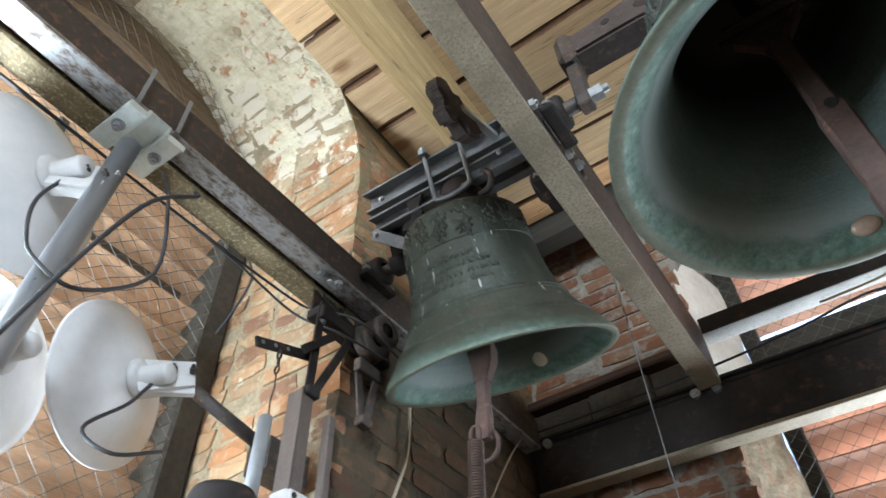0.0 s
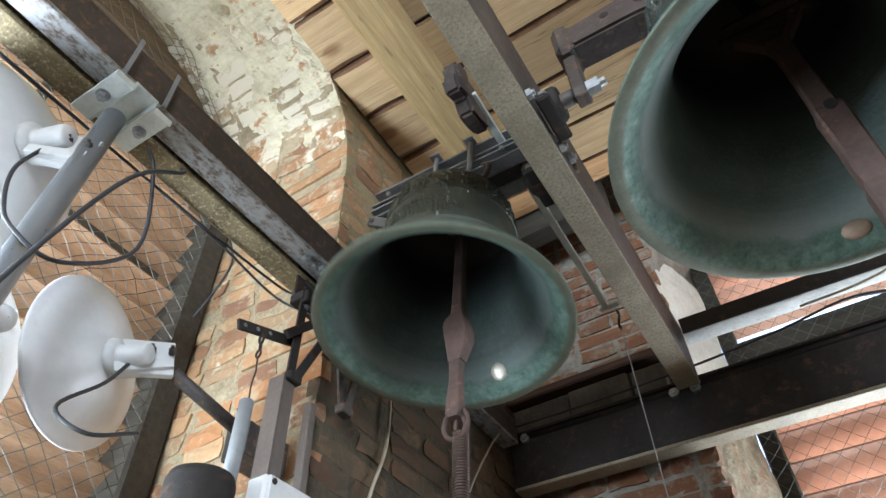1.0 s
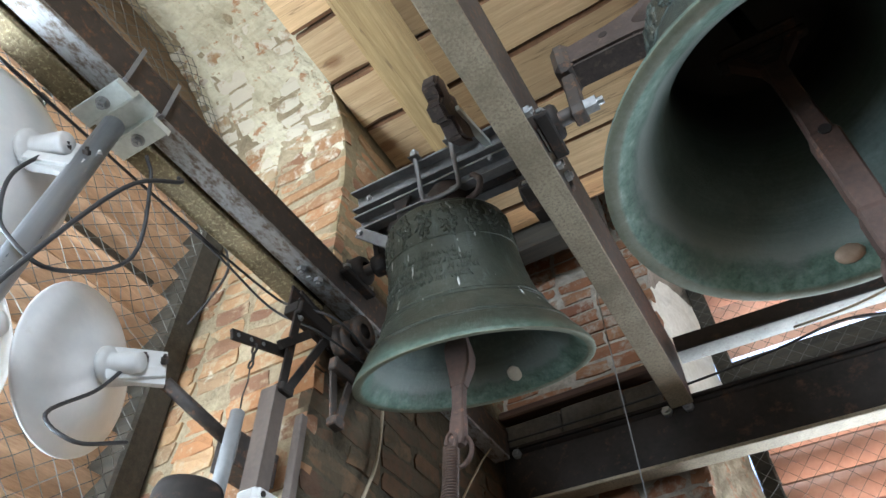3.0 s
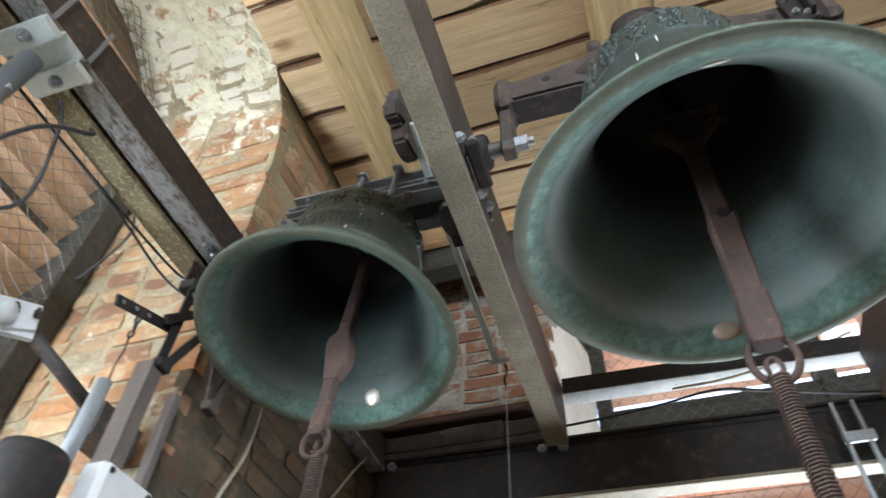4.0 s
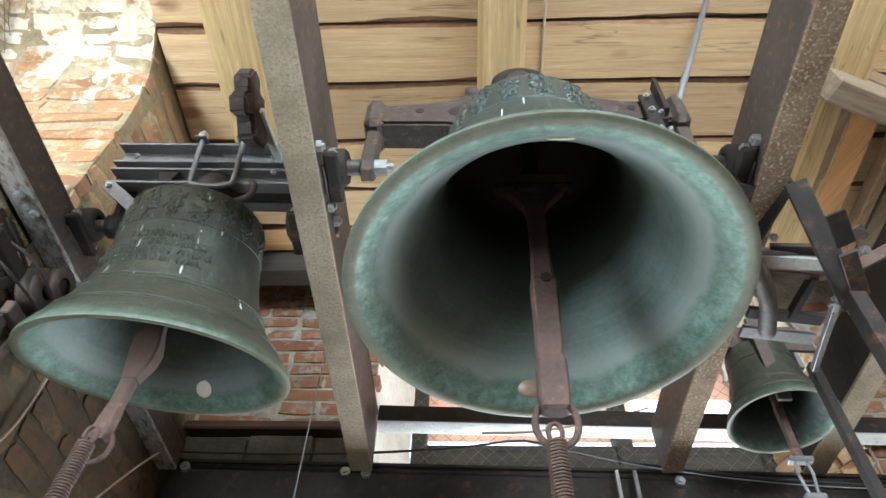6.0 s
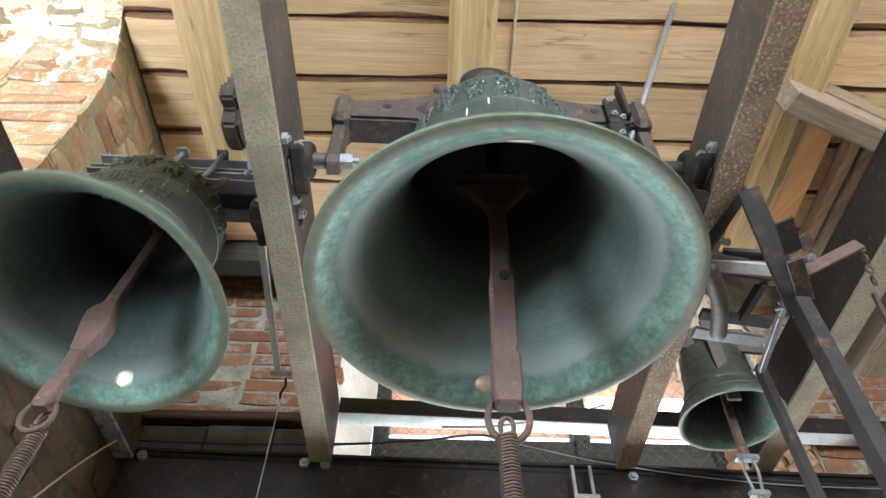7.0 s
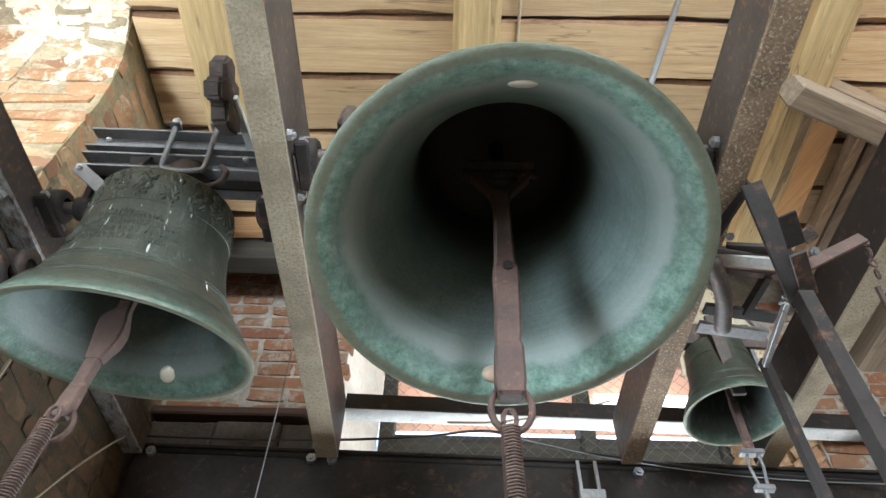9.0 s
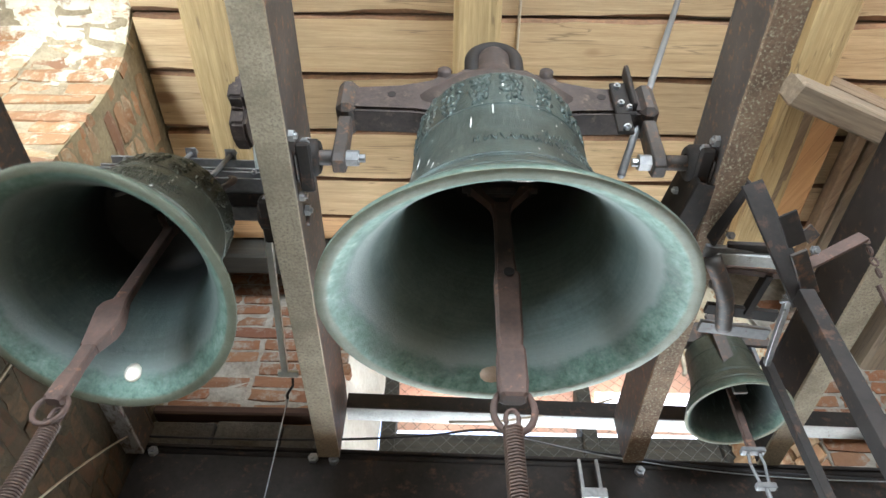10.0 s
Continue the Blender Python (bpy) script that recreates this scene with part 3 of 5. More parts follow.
rail = thing("angle_rail", (0.6, 1.86, 2.80), "steel angle rail with a flaking pale underside across the opening", "rail", "", "structure")
rail.rotation_euler = (0, 0, radians(2.0))
part("flange", boxed((-0.91, -0.035, 0.0), (0.95, 0.03, 0.007), 0.001), M["pale"], rail)
part("web", boxed((-0.91, -0.042, 0.0), (0.95, -0.0355, 0.055), 0.001), M["steel_black"], rail)

# timber wall plate and a ledge of masonry behind the cross girder
tagged(make("wall_plate", boxed((XL + 0.004, 1.70, 3.42), (-0.40, 1.80, 3.60), 0.01), M["frame_wood"]), "dark timber wall plate at the end of the planks", "beam", "", "structure")
tagged(make("ledge_beam", boxed((XL + 0.004, 1.885, 2.835), (-0.40, 1.946, 2.868), 0.006), M["ledge_wood"]), "dusty red-brown timber batten along the back wall", "beam", "", "structure")
ledge = bmesh.new()
rg = random.Random(77)
u = XL + 0.01
while u < -0.44:
    ln = min(rg.uniform(0.13, 0.24), -0.405 - u)
    box(ledge, (u, 1.905 + rg.uniform(-0.006, 0.006), 2.70), (u + ln - 0.006, 1.947, 2.822 + rg.uniform(-0.012, 0.006)), 0.006)
    u += ln
tagged(make("masonry_ledge", ledge, M["ledge_stone"]), "dark masonry course below the timber batten", "masonry", "", "structure")


# ---------------------------------------------------------------- windows
def blade(parent, length, depth, tilt, m, material):
    """A louvre blade along local x, its outer edge hanging low."""
    bm = boxed((-length / 2, -depth / 2, -0.006), (length / 2, depth / 2, 0.006), 0.002, Matrix.Rotation(tilt, 4, "X"))
    bmesh.ops.transform(bm, matrix=m, verts=bm.verts[:])
    return part("louver_blade", bm, material, parent)


def net(name, u0, u1, v0, v1, cell, m, r, label, bulge=0.01):
    """Wire netting of diamonds in the plane of m, slightly uneven."""
    bm = bmesh.new()
    nu, nv = int((u1 - u0) / cell), int((v1 - v0) / cell)
    off = lambda i, j: m @ Vector((u0 + i * cell + 0.004 * noise.noise((i * 0.7, j * 0.9, 1)), v0 + j * cell + 0.004 * noise.noise((i * 0.8, j * 0.6, 7)), bulge * noise.noise((i * 0.15, j * 0.2, 3))))
    for j0 in range(-nu, nv + 1, 2):
        for s in (1, -1):
            pts = [off(i, j0 + i if s > 0 else nv - j0 - i) for i in range(nu + 1) if 0 <= (j0 + i) <= nv]
            if len(pts) > 1:
                tube(bm, pts, r, 3, False)
    return tagged(make(name, bm, M["net"]), label, "netting", "", "stuff")


win_l = thing("window_1", (-1.5, 0.29, SILL), "arched louvred opening with brown slats behind wire netting", "window", "louvred openings", "structure")
wl = Matrix(((0, -1, 0, 0), (1, 0, 0, 0), (0, 0, 1, 0), (0, 0, 0, 1)))
for k in range(24):
    z = 2.90 - SILL + (k - 16) * 0.108
    half = 0.552 if z + SILL < 3.2 else max(0.05, math.sqrt(max(0.01, 0.552 ** 2 - (z + SILL - 3.2) ** 2)))
    if z > 0.05 and z + SILL < 3.6:
        blade(win_l, 2 * half, 0.135, radians(-40), Matrix.Translation((-0.04, 0, z)) @ wl, M["louver_wood"])
for y0, y1 in ((-0.635, -0.55), (0.548, 0.632)):
    part("frame_post", boxed((-0.10, y0, 0), (0.062, y1, 2.1), 0.008), M["frame_wood"], win_l)
part("frame_rail", boxed((-0.07, -0.5, 1.66), (-0.015, 0.5, 1.74), 0.004), M["frame_wood"], win_l)
part("mullion", boxed((-0.012, -0.03, 0), (0.012, 0.0, 2.3), 0.004), M["frame_wood"], win_l)
part("window_sill", boxed((-0.12, -0.63, 0), (0.2, 0.63, 0.05), 0.01), M["frame_wood"], win_l)
# curved head board of the frame
head = bmesh.new()
prism(head, [*[(0.64 * math.cos(math.pi * k / 20), 0.64 * math.sin(math.pi * k / 20)) for k in range(21)], *[(0.50 * math.cos(math.pi * k / 20), 0.50 * math.sin(math.pi * k / 20)) for k in range(20, -1, -1)]], 0.07, Matrix(((0, 0, -1, 0), (1, 0, 0, 0), (0, 1, 0, 3.17 - SILL), (0, 0, 0, 1))))
part("head_board", head, M["old_timber_y"], win_l)
net("wire_netting", -0.36, 0.86, 1.9, 3.75, 0.025, Matrix(((0, 0, -1, -1.44), (1, 0, 0, 0), (0, 1, 0, 0), (0, 0, 0, 1))), 0.0013, "sagging hexagonal wire netting stretched over the louvres", 0.03)

win_b = thing("window_2", (0.45, 2.4, SILL), "louvred opening with red-painted slats behind wire netting", "window", "louvred openings", "structure")
for k in range(22):
    z = 3.31 + (k - 18) * 0.11
    if z > 1.3 and not 2.80 < z < 3.16:
        for lo, hi in ((-0.20, 0.575), (0.62, 1.13)):
            if k == 18 and lo > 0.5:
                for a, b in ((0.64, 0.665), (0.80, 0.93)):
                    blade(win_b, b - a, 0.13, radians(40) * -1, Matrix.Translation(((a + b) / 2 - 0.45, 0.03, z + 0.02 - SILL)), M["terracotta"])
            else:
                blade(win_b, hi - lo, 0.12, radians(-40), Matrix.Translation(((lo + hi) / 2 - 0.45, 0.03, z + 0.02 - SILL)), M["terracotta"])
for x, w in ((-0.225, 0.03), (0.60, 0.03), (1.155, 0.03)):
    part("frame_post", boxed((x - w - 0.45, -0.05, 0), (x + w - 0.45, 0.08, 2.55), 0.006), M["frame_wood"], win_b)
for z0, z1 in ((2.78, 2.985), (3.005, 3.11)):
    part("board", boxed((-0.67, -0.01, z0 - SILL), (0.70, 0.02, z1 - SILL), 0.004), M["frame_wood"], win_b)
part("window_sill", boxed((-0.80, -0.3, 0), (0.80, 0.1, 0.05), 0.01), M["frame_wood"], win_b)
net("wire_netting", -0.30, 1.20, 2.3, 3.6, 0.030, Matrix(((1, 0, 0, 0), (0, 0, 1, 2.325), (0, 1, 0, 0), (0, 0, 0, 1))), 0.0010, "dark wire netting across the red slats", 0.012)

# plain closed louvres on the two openings behind the camera
for wname, place, turn in (("window_3", (2.42, 0.29, SILL), 0), ("window_4", (0.45, -1.92, SILL), 90)):
    w = thing(wname, place, "louvred tower opening", "window", "louvred openings", "structure")
    half = 0.62 if turn == 0 else 0.8
    for k in range(22):
        mm = Matrix.Rotation(radians(-90 if turn == 0 else 180), 4, "Z")
        blade(w, 2 * half, 0.13, radians(-40), Matrix.Translation((0, 0, 0.08 + k * 0.11)) @ mm, M["terracotta"])


# limewash skin on the reveal of the left arch and on the back jamb
def plaster_skin(name, pts, a, b, push, label):
    """A rough skin along pts (y, z) from x=a to x=b, proud by up to push."""
    bm = bmesh.new()
    n = 40
    grid = []
    for i, (y, z, ny, nz) in enumerate(pts):
        row = []
        for k in range(n + 1):
            x = a + (b - a) * k / n
            # thin towards the springing and the window frame, so that the bricks come through
            thin = 1.05 - 1.7 * i / len(pts) + 1.1 * max(0.0, (a - x) / (a - b) - 0.62)
            d = push * (0.42 - max(-0.35, thin) + 0.9 * noise.noise((x * 9, y * 7, z * 7)) + 0.7 * noise.noise((x * 26, y * 24, z * 24)) + 0.4 * noise.noise((x * 60, y * 60, z * 60)))
            row.append(bm.verts.new((x, y + ny * d, z + nz * d)))
        grid.append(row)
    for r0, r1 in zip(grid, grid[1:]):
        for k in range(n):
            bm.faces.new((r0[k], r0[k + 1], r1[k + 1], r1[k]))
    bmesh.ops.recalc_face_normals(bm, faces=bm.faces[:])
    return part(name, bm, M["lime"], wall_obs["wall_left"], label)


pts = []
for k in range(6, 64):
    a = math.pi * k / 120
    pts.append((0.29 + 0.633 * math.cos(a), 3.17 + 0.633 * math.sin(a), -math.cos(a), -math.sin(a)))
plaster_skin("plaster_skin", pts, XL - 0.004, -1.46, 0.02, "flaking limewash over the arch")

for z0, steps, skin_mat, label in ((2.0, 9, "rubble", "rough tan masonry of the window jamb"), (2.72, 8, "plaster_sunlit", "white plaster window jamb with sunlight in its colour")):
    bm = bmesh.new()
    grid = [[bm.verts.new((-0.356 + 0.30 * (y - 1.957) + 0.012 * noise.noise((y * 8, z * 7, 1)) + 0.006 * noise.noise((y * 30, z * 26, 4)), y, z)) for y in [1.957 + 0.035 * k for k in range(11)]] for z in [z0 + 0.04 * k for k in range(2 * steps + 1)]]
    for r0, r1 in zip(grid, grid[1:]):
        for k in range(10):
            bm.faces.new((r0[k], r0[k + 1], r1[k + 1], r1[k]))
    bmesh.ops.recalc_face_normals(bm, faces=bm.faces[:])
    part("plaster_skin", bm, M[skin_mat], wall_obs["wall_back"], label)
bm = bmesh.new()
grid = []
for k in range(24):
    a = math.pi * k / 46
    d = 0.800 + 0.012 * noise.noise((k * 0.6, 2, 5))
    grid.append([bm.verts.new((0.455 + (d + 0.01 * noise.noise((k * 0.9, y * 11, 4)) - 0.20 * (y - 1.957)) * math.cos(a), y, 3.10 + d * math.sin(a))) for y in (1.957, 2.02, 2.09, 2.16, 2.23, 2.30, 2.36)])
for r0, r1 in zip(grid, grid[1:]):
    for k in range(6):
        bm.faces.new((r0[k], r0[k + 1], r1[k + 1], r1[k]))
bmesh.ops.recalc_face_normals(bm, faces=bm.faces[:])
part("plaster_skin", bm, M["lime"], wall_obs["wall_back"], "whitewashed arch reveal")

# ---------------------------------------------------------------- bells
OUT = [(1.0, 0.0), (0.995, 0.025), (0.955, 0.085), (0.90, 0.15), (0.84, 0.215), (0.785, 0.285), (0.735, 0.37), (0.70, 0.45), (0.672, 0.54), (0.65, 0.64), (0.632, 0.75), (0.618, 0.85), (0.60, 0.915), (0.555, 0.958), (0.45, 0.985), (0.28, 1.0), (0.0, 1.005)]
INN = [(0.985, -0.004), (0.93, 0.005), (0.875, 0.05), (0.815, 0.12), (0.765, 0.19), (0.715, 0.27), (0.67, 0.37), (0.635, 0.48), (0.607, 0.60), (0.588, 0.72), (0.57, 0.82), (0.53, 0.88), (0.40, 0.91), (0.2, 0.925), (0.0, 0.928)]


def slimmed(r, z, slim):
    k = min(1.0, max(0.0, (z - 0.02) / 0.55))
    return max(0.0, r) * (1 - slim * k * (2 - k))


def bell_profile(R, H, slim):
    """Outer and inner section of a bell with mouth radius R and height H, z from the lip."""
    dense = lambda pr: [p[:2] for p in (smooth_path([(slimmed(r, z, slim), z, 0) for r, z in pr], 3))]
    return [(max(r, 0.0) * R, z * H) for r, z in dense(OUT)], [(max(r, 0.0) * R, z * H) for r, z in dense(INN)]


def girth(zf, slim):
    """The outer radius at a height, both as shares."""
    return slimmed(float(np.interp(zf, [z for _, z in OUT], [r for r, _ in OUT])), zf, slim)


def ornaments(R, H, seed, count, z_at, slim):
    """Small raised leaf scrolls round the shoulder."""
    bm, rg = bmesh.new(), random.Random(seed)
    for k in range(count):
        a = 2 * math.pi * k / count
        for j in range(40):
            da, dz = rg.uniform(-0.125, 0.125), rg.uniform(-0.11, 0.085) * H * 1.1
            if abs(da) / 0.13 + max(0, -dz) / (0.12 * H) > 1.2:
                continue
            z = z_at * H + dz
            f = girth(z / H, slim) * R
            p = Vector((f * math.cos(a + da), f * math.sin(a + da), z))
            s = rg.uniform(0.004, 0.0085) * R / 0.33
            m = Matrix.Translation(p) @ Matrix.Rotation(a + da, 4, "Z") @ Matrix.Rotation(rg.uniform(-1, 1), 4, "X") @ Matrix.Diagonal((0.75, 0.9, rg.uniform(1.0, 2.2), 1))
            bmesh.ops.create_icosphere(bm, subdivisions=1, radius=s, matrix=m)
    return bm


def rings(R, H, levels, slim):
    bm = bmesh.new()
    n = 72
    for zf, t in levels:
        rf = girth(zf, slim)
        lathe(bm, [(rf * R - 0.002, zf * H - t), (rf * R + t * 0.8, zf * H - t * 0.4), (rf * R + t * 0.8, zf * H + t * 0.4), (rf * R - 0.002, zf * H + t)], n)
    return bm


def lettering_bars(R, H, zf, slim, a0, a1, n, seed):
    """Unreadable raised inscription as plain upright bars."""
    bm, rg, rf = bmesh.new(), random.Random(seed), girth(zf, slim)
    for k in range(n):
        if rg.random() < 0.17:
            continue
        a = a0 + (a1 - a0) * k / n
        h = rg.uniform(0.008, 0.0125) * R / 0.33
        m = Matrix.Translation((rf * R * math.cos(a), rf * R * math.sin(a), zf * H)) @ Matrix.Rotation(a, 4, "Z")
        box(bm, (-0.003, -0.0013 * rg.uniform(0.5, 1.5), -h), (0.0026, 0.0013 * rg.uniform(0.5, 1.5), h * rg.uniform(0.5, 1.0)), 0, m @ Matrix.Rotation(rg.uniform(-0.5, 0.5), 4, "X"))
    return bm


def drips(R, H, seed, n, slim):
    """Dried droppings, splashes and runs, most of them high on the front."""
    bm, rg = bmesh.new(), random.Random(seed)
    for k in range(n):
        a, zf, ln = rg.uniform(math.pi * 1.05, math.pi * 1.95), 0.16 + 0.76 * rg.random() ** 0.7, rg.uniform(0.003, 0.011)
        rf = girth(zf, slim)
        slope = math.atan2((girth(zf - 0.03, slim) - girth(zf + 0.03, slim)) * R, 0.06 * H)
        m = Matrix.Translation((rf * R * math.cos(a), rf * R * math.sin(a), zf * H)) @ Matrix.Rotation(a, 4, "Z") @ Matrix.Rotation(-slope, 4, "Y") @ Matrix.Diagonal((0.16, rg.uniform(0.35, 0.7), rg.uniform(3.0, 6.5) if ln > 0.0085 else rg.uniform(0.8, 2.2), 1))
        bmesh.ops.create_icosphere(bm, subdivisions=1, radius=ln * 0.4, matrix=m)
    return bm


def bell(name, place, R, H, drop, label, seed, style, slim, lines, tone):
    """The thing's origin is its swing axis; the lip lies drop below it. tone: how pale the bronze is inside."""
    skin = bronze_material("bronze_outside_%d" % seed, 0.012 if style != "far" else 0.004, False, cool=1.0 if R > 0.3 else 0.0)
    ob = thing(name, place, label, "bell", "bells")
    outer, inner = bell_profile(R, H, slim)
    up = Matrix.Translation((0, 0, -drop))

    def put(nm, bm, mt, lab="", smooth=True, parent=ob):
        o = part(nm, bm, mt, parent, lab, smooth)
        if parent is ob:
            o.matrix_basis = up
        return o

    body = put("body", lathe(bmesh.new(), outer[:-1], 96), skin, "dark bronze with a verdigris lip")
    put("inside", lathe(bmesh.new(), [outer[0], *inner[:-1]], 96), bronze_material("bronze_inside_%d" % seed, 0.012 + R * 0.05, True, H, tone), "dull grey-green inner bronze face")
    # black lining added to carry the shade inside the crown
    put("shade_lining", lathe(bmesh.new(), [(slimmed(r, z, slim) * R - 0.003, z * H - 0.003) for r, z in ((0.566, 0.825), (0.53, 0.875), (0.40, 0.905), (0.2, 0.92), (0.01, 0.923))], 64), M["crown_shade"], "inner crown lining, black for the shade in it")
    put("moulding", rings(R, H, [(0.93, 0.003), (0.70, 0.0025), (0.33, 0.003), (0.305, 0.0022), (0.165, 0.003), (0.15, 0.0022)], slim), skin)
    if style != "far":
        tagged(put("relief_ornament", ornaments(R, H, seed, 17, 0.815, slim), skin), kind="stuff")
        for j, (zf, a0, a1, n) in enumerate(lines):
            tagged(put("inscription", lettering_bars(R, H, zf, slim, math.pi * a0, math.pi * a1, n, seed + j), skin), kind="stuff")
        tagged(put("droppings", drips(R, H, seed, 54 if R > 0.3 else 40, slim), M["droppings"], "dried white droppings"), kind="stuff")
    return ob


def clapper(parent, pivot, length, R, label, ring=True, bulge=False):
    """A forged clapper hanging from the crown; its origin is its pivot."""
    ob = new("clapper")
    ob.parent, ob.location = parent, (0, 0, pivot)
    tagged(ob, label)
    s, L = R / 0.33, length
    fork = bmesh.new()
    for sx in (-1, 1):
        prism(fork, [(sx * 0.012 * s, -0.09 * s), (sx * 0.022 * s, -0.05 * s), (sx * 0.058 * s, -0.005), (sx * 0.058 * s, 0.012), (sx * 0.042 * s, 0.012), (sx * 0.03 * s, -0.02 * s), (0, -0.06 * s), (0, -0.09 * s)], 0.02 * s, Matrix(((1, 0, 0, 0), (0, 0, -1, 0.01 * s), (0, 1, 0, 0), (0, 0, 0, 1))))
    part("fork", fork, M["rust_iron"], ob)
    part("hanger_pin", tubed([(-0.075 * s, 0, 0.008), (0.075 * s, 0, 0.008)], 0.012 * s, 10), M["steel_black"], ob)
    part("hanger_plate", boxed((-0.065 * s, -0.03 * s, 0.012), (0.065 * s, 0.03 * s, 0.022), 0.002), M["steel_black"], ob)

    def forged(nm, sections):
        """A flat forged bar through sections (z, left, right, half depth), with chamfered edges."""
        bm, prev = bmesh.new(), None
        for z, x0, x1, d in sections:
            x0, x1, d, c = x0 * s, x1 * s, d * s, 0.004 * s
            ring_v = [bm.verts.new((x, y, z * L)) for x, y in ((x0, c - d), (x0 + c, -d), (x1 - c, -d), (x1, c - d), (x1, d - c), (x1 - c, d), (x0 + c, d), (x0, d - c))]
            if prev:
                for k in range(8):
                    bm.faces.new((prev[k], prev[(k + 1) % 8], ring_v[(k + 1) % 8], ring_v[k]))
            else:
                bm.faces.new(ring_v)
            prev = ring_v
        bm.faces.new(prev[::-1])
        bmesh.ops.recalc_face_normals(bm, faces=bm.faces[:])
        return part(nm, bm, M["rust_iron"], ob)

    if bulge:
        forged("shaft", [(-0.10, -0.016, 0.016, 0.012), (-0.30, -0.015, 0.015, 0.012), (-0.50, -0.017, 0.017, 0.012), (-0.555, -0.018, 0.019, 0.013)])
        forged("striker", [(-0.55, -0.020, 0.021, 0.014), (-0.575, -0.034, 0.024, 0.017), (-0.60, -0.036, 0.030, 0.019), (-0.65, -0.030, 0.037, 0.021), (-0.70, -0.024, 0.036, 0.019), (-0.745, -0.020, 0.026, 0.016), (-0.775, -0.018, 0.019, 0.014)])
        forged("tail", [(-0.77, -0.016, 0.017, 0.013), (-0.86, -0.014, 0.016, 0.012), (-0.92, -0.019, 0.019, 0.013), (-0.985, -0.020, 0.020, 0.013), (-1.0, -0.014, 0.014, 0.010)])
    else:
        forged("shaft", [(-0.10, -0.017, 0.017, 0.012), (-0.25, -0.0155, 0.0165, 0.012), (-0.42, -0.017, 0.018, 0.013), (-0.495, -0.0185, 0.020, 0.014)])
        forged("striker", [(-0.482, -0.0195, 0.0225, 0.016), (-0.50, -0.021, 0.024, 0.019), (-0.62, -0.020, 0.0225, 0.019), (-0.77, -0.021, 0.021, 0.018), (-0.815, -0.018, 0.0185, 0.016)])
        forged("tail", [(-0.81, -0.020, 0.020, 0.017), (-0.83, -0.023, 0.0225, 0.019), (-0.95, -0.0235, 0.023, 0.019), (-0.99, -0.021, 0.021, 0.017), (-1.0, -0.016, 0.016, 0.013)])
        part("joint_bolt", tubed([(0.004 * s, -0.0225 * s, -0.497 * L), (0.004 * s, -0.012 * s, -0.497 * L)], 0.0095 * s, 12), M["steel_black"], ob)
    if ring:
        rb = bmesh.new()
        n = 20
        tube(rb, [(0.031 * s * math.sin(2 * math.pi * k / n), 0.004, -L * 0.985 + 0.038 * s * math.cos(2 * math.pi * k / n) - 0.022 * s) for k in range(n + 1)], 0.0055 * s, 8, False)
        part("ring", rb, M["rust_iron"], ob, "iron pull ring", True)
    return ob


def pull_spring(name, top, bottom, r, label):
    ob = thing(name, top, label, "spring", "clapper ropes")
    d = Vector(bottom) - Vector(top)
    bm = bmesh.new()
    turns = int(d.length / 0.0052)
    ax = d.normalized()
    u = ax.orthogonal().normalized()
    v = ax.cross(u)
    pts = [ax * (d.length * k / (turns * 7)) + r * (math.cos(2 * math.pi * k / 7) * u + math.sin(2 * math.pi * k / 7) * v) for k in range(turns * 7 + 1)]
    tube(bm, pts, 0.0024, 5)
    part("coil", bm, M["copper"], ob, "", True)
    part("core", tubed([(0, 0, 0), d], r * 0.62, 8), M["rust_iron"], ob)
    hook = bmesh.new()
    tube(hook, [(0.010 * math.cos(a), 0, 0.014 + 0.016 * math.sin(a)) for a in [k * 0.5 - 1.4 for k in range(11)]], 0.004, 6)
    part("hook", hook, M["rust_iron"], ob)
    return ob


# ---- large bell with its cast headstock
B2 = (0.111, 0.789, 2.713)
big = bell("bronze_bell", B2, 0.334, 0.495, 0.382, "large patinated bronze bell with a green lip hung mouth down", 11, "near", 0.17, [(0.47, 1.40, 1.88, 52), (0.53, 1.62, 1.80, 18)], 0.62)
beam2 = bmesh.new()
prof = [(-0.335, 0.125), (-0.335, 0.205), (-0.22, 0.215), (-0.15, 0.235), (-0.125, 0.262), (-0.095, 0.262), (-0.075, 0.28), (0.075, 0.28), (0.095, 0.262), (0.125, 0.262), (0.15, 0.235), (0.22, 0.215), (0.335, 0.205), (0.335, 0.125), (0.18, 0.12), (0.12, 0.108), (-0.12, 0.108), (-0.18, 0.12)]
prism(beam2, prof, 0.07, Matrix(((1, 0, 0, 0), (0, 0, -1, 0.035), (0, 1, 0, 0), (0, 0, 0, 1))))
bmesh.ops.bevel(beam2, geom=beam2.edges[:], offset=0.007, segments=2, affect="EDGES")
part("headstock", beam2, M["cast_iron"], big, "cast iron headstock with scrolled shoulders")
part("headstock_saddle", tubed([(-0.17, 0, 0.165), (-0.13, 0, 0.175), (-0.07, 0, 0.19), (0, 0, 0.20), (0.07, 0, 0.19), (0.13, 0, 0.175), (0.17, 0, 0.165)], [0.036, 0.05, 0.072, 0.078, 0.072, 0.05, 0.036], 18), M["cast_iron"], big, "", True)
part("canon_loop", tubed([(0.052, -0.012, 0.25), *[(0.052 * math.cos(a), -0.012, 0.338 + 0.052 * math.sin(a)) for a in [math.pi * k / 14 for k in range(15)]], (-0.052, -0.012, 0.25)], 0.019, 12), M["steel_black"], big, "dark looped bell canon", True)
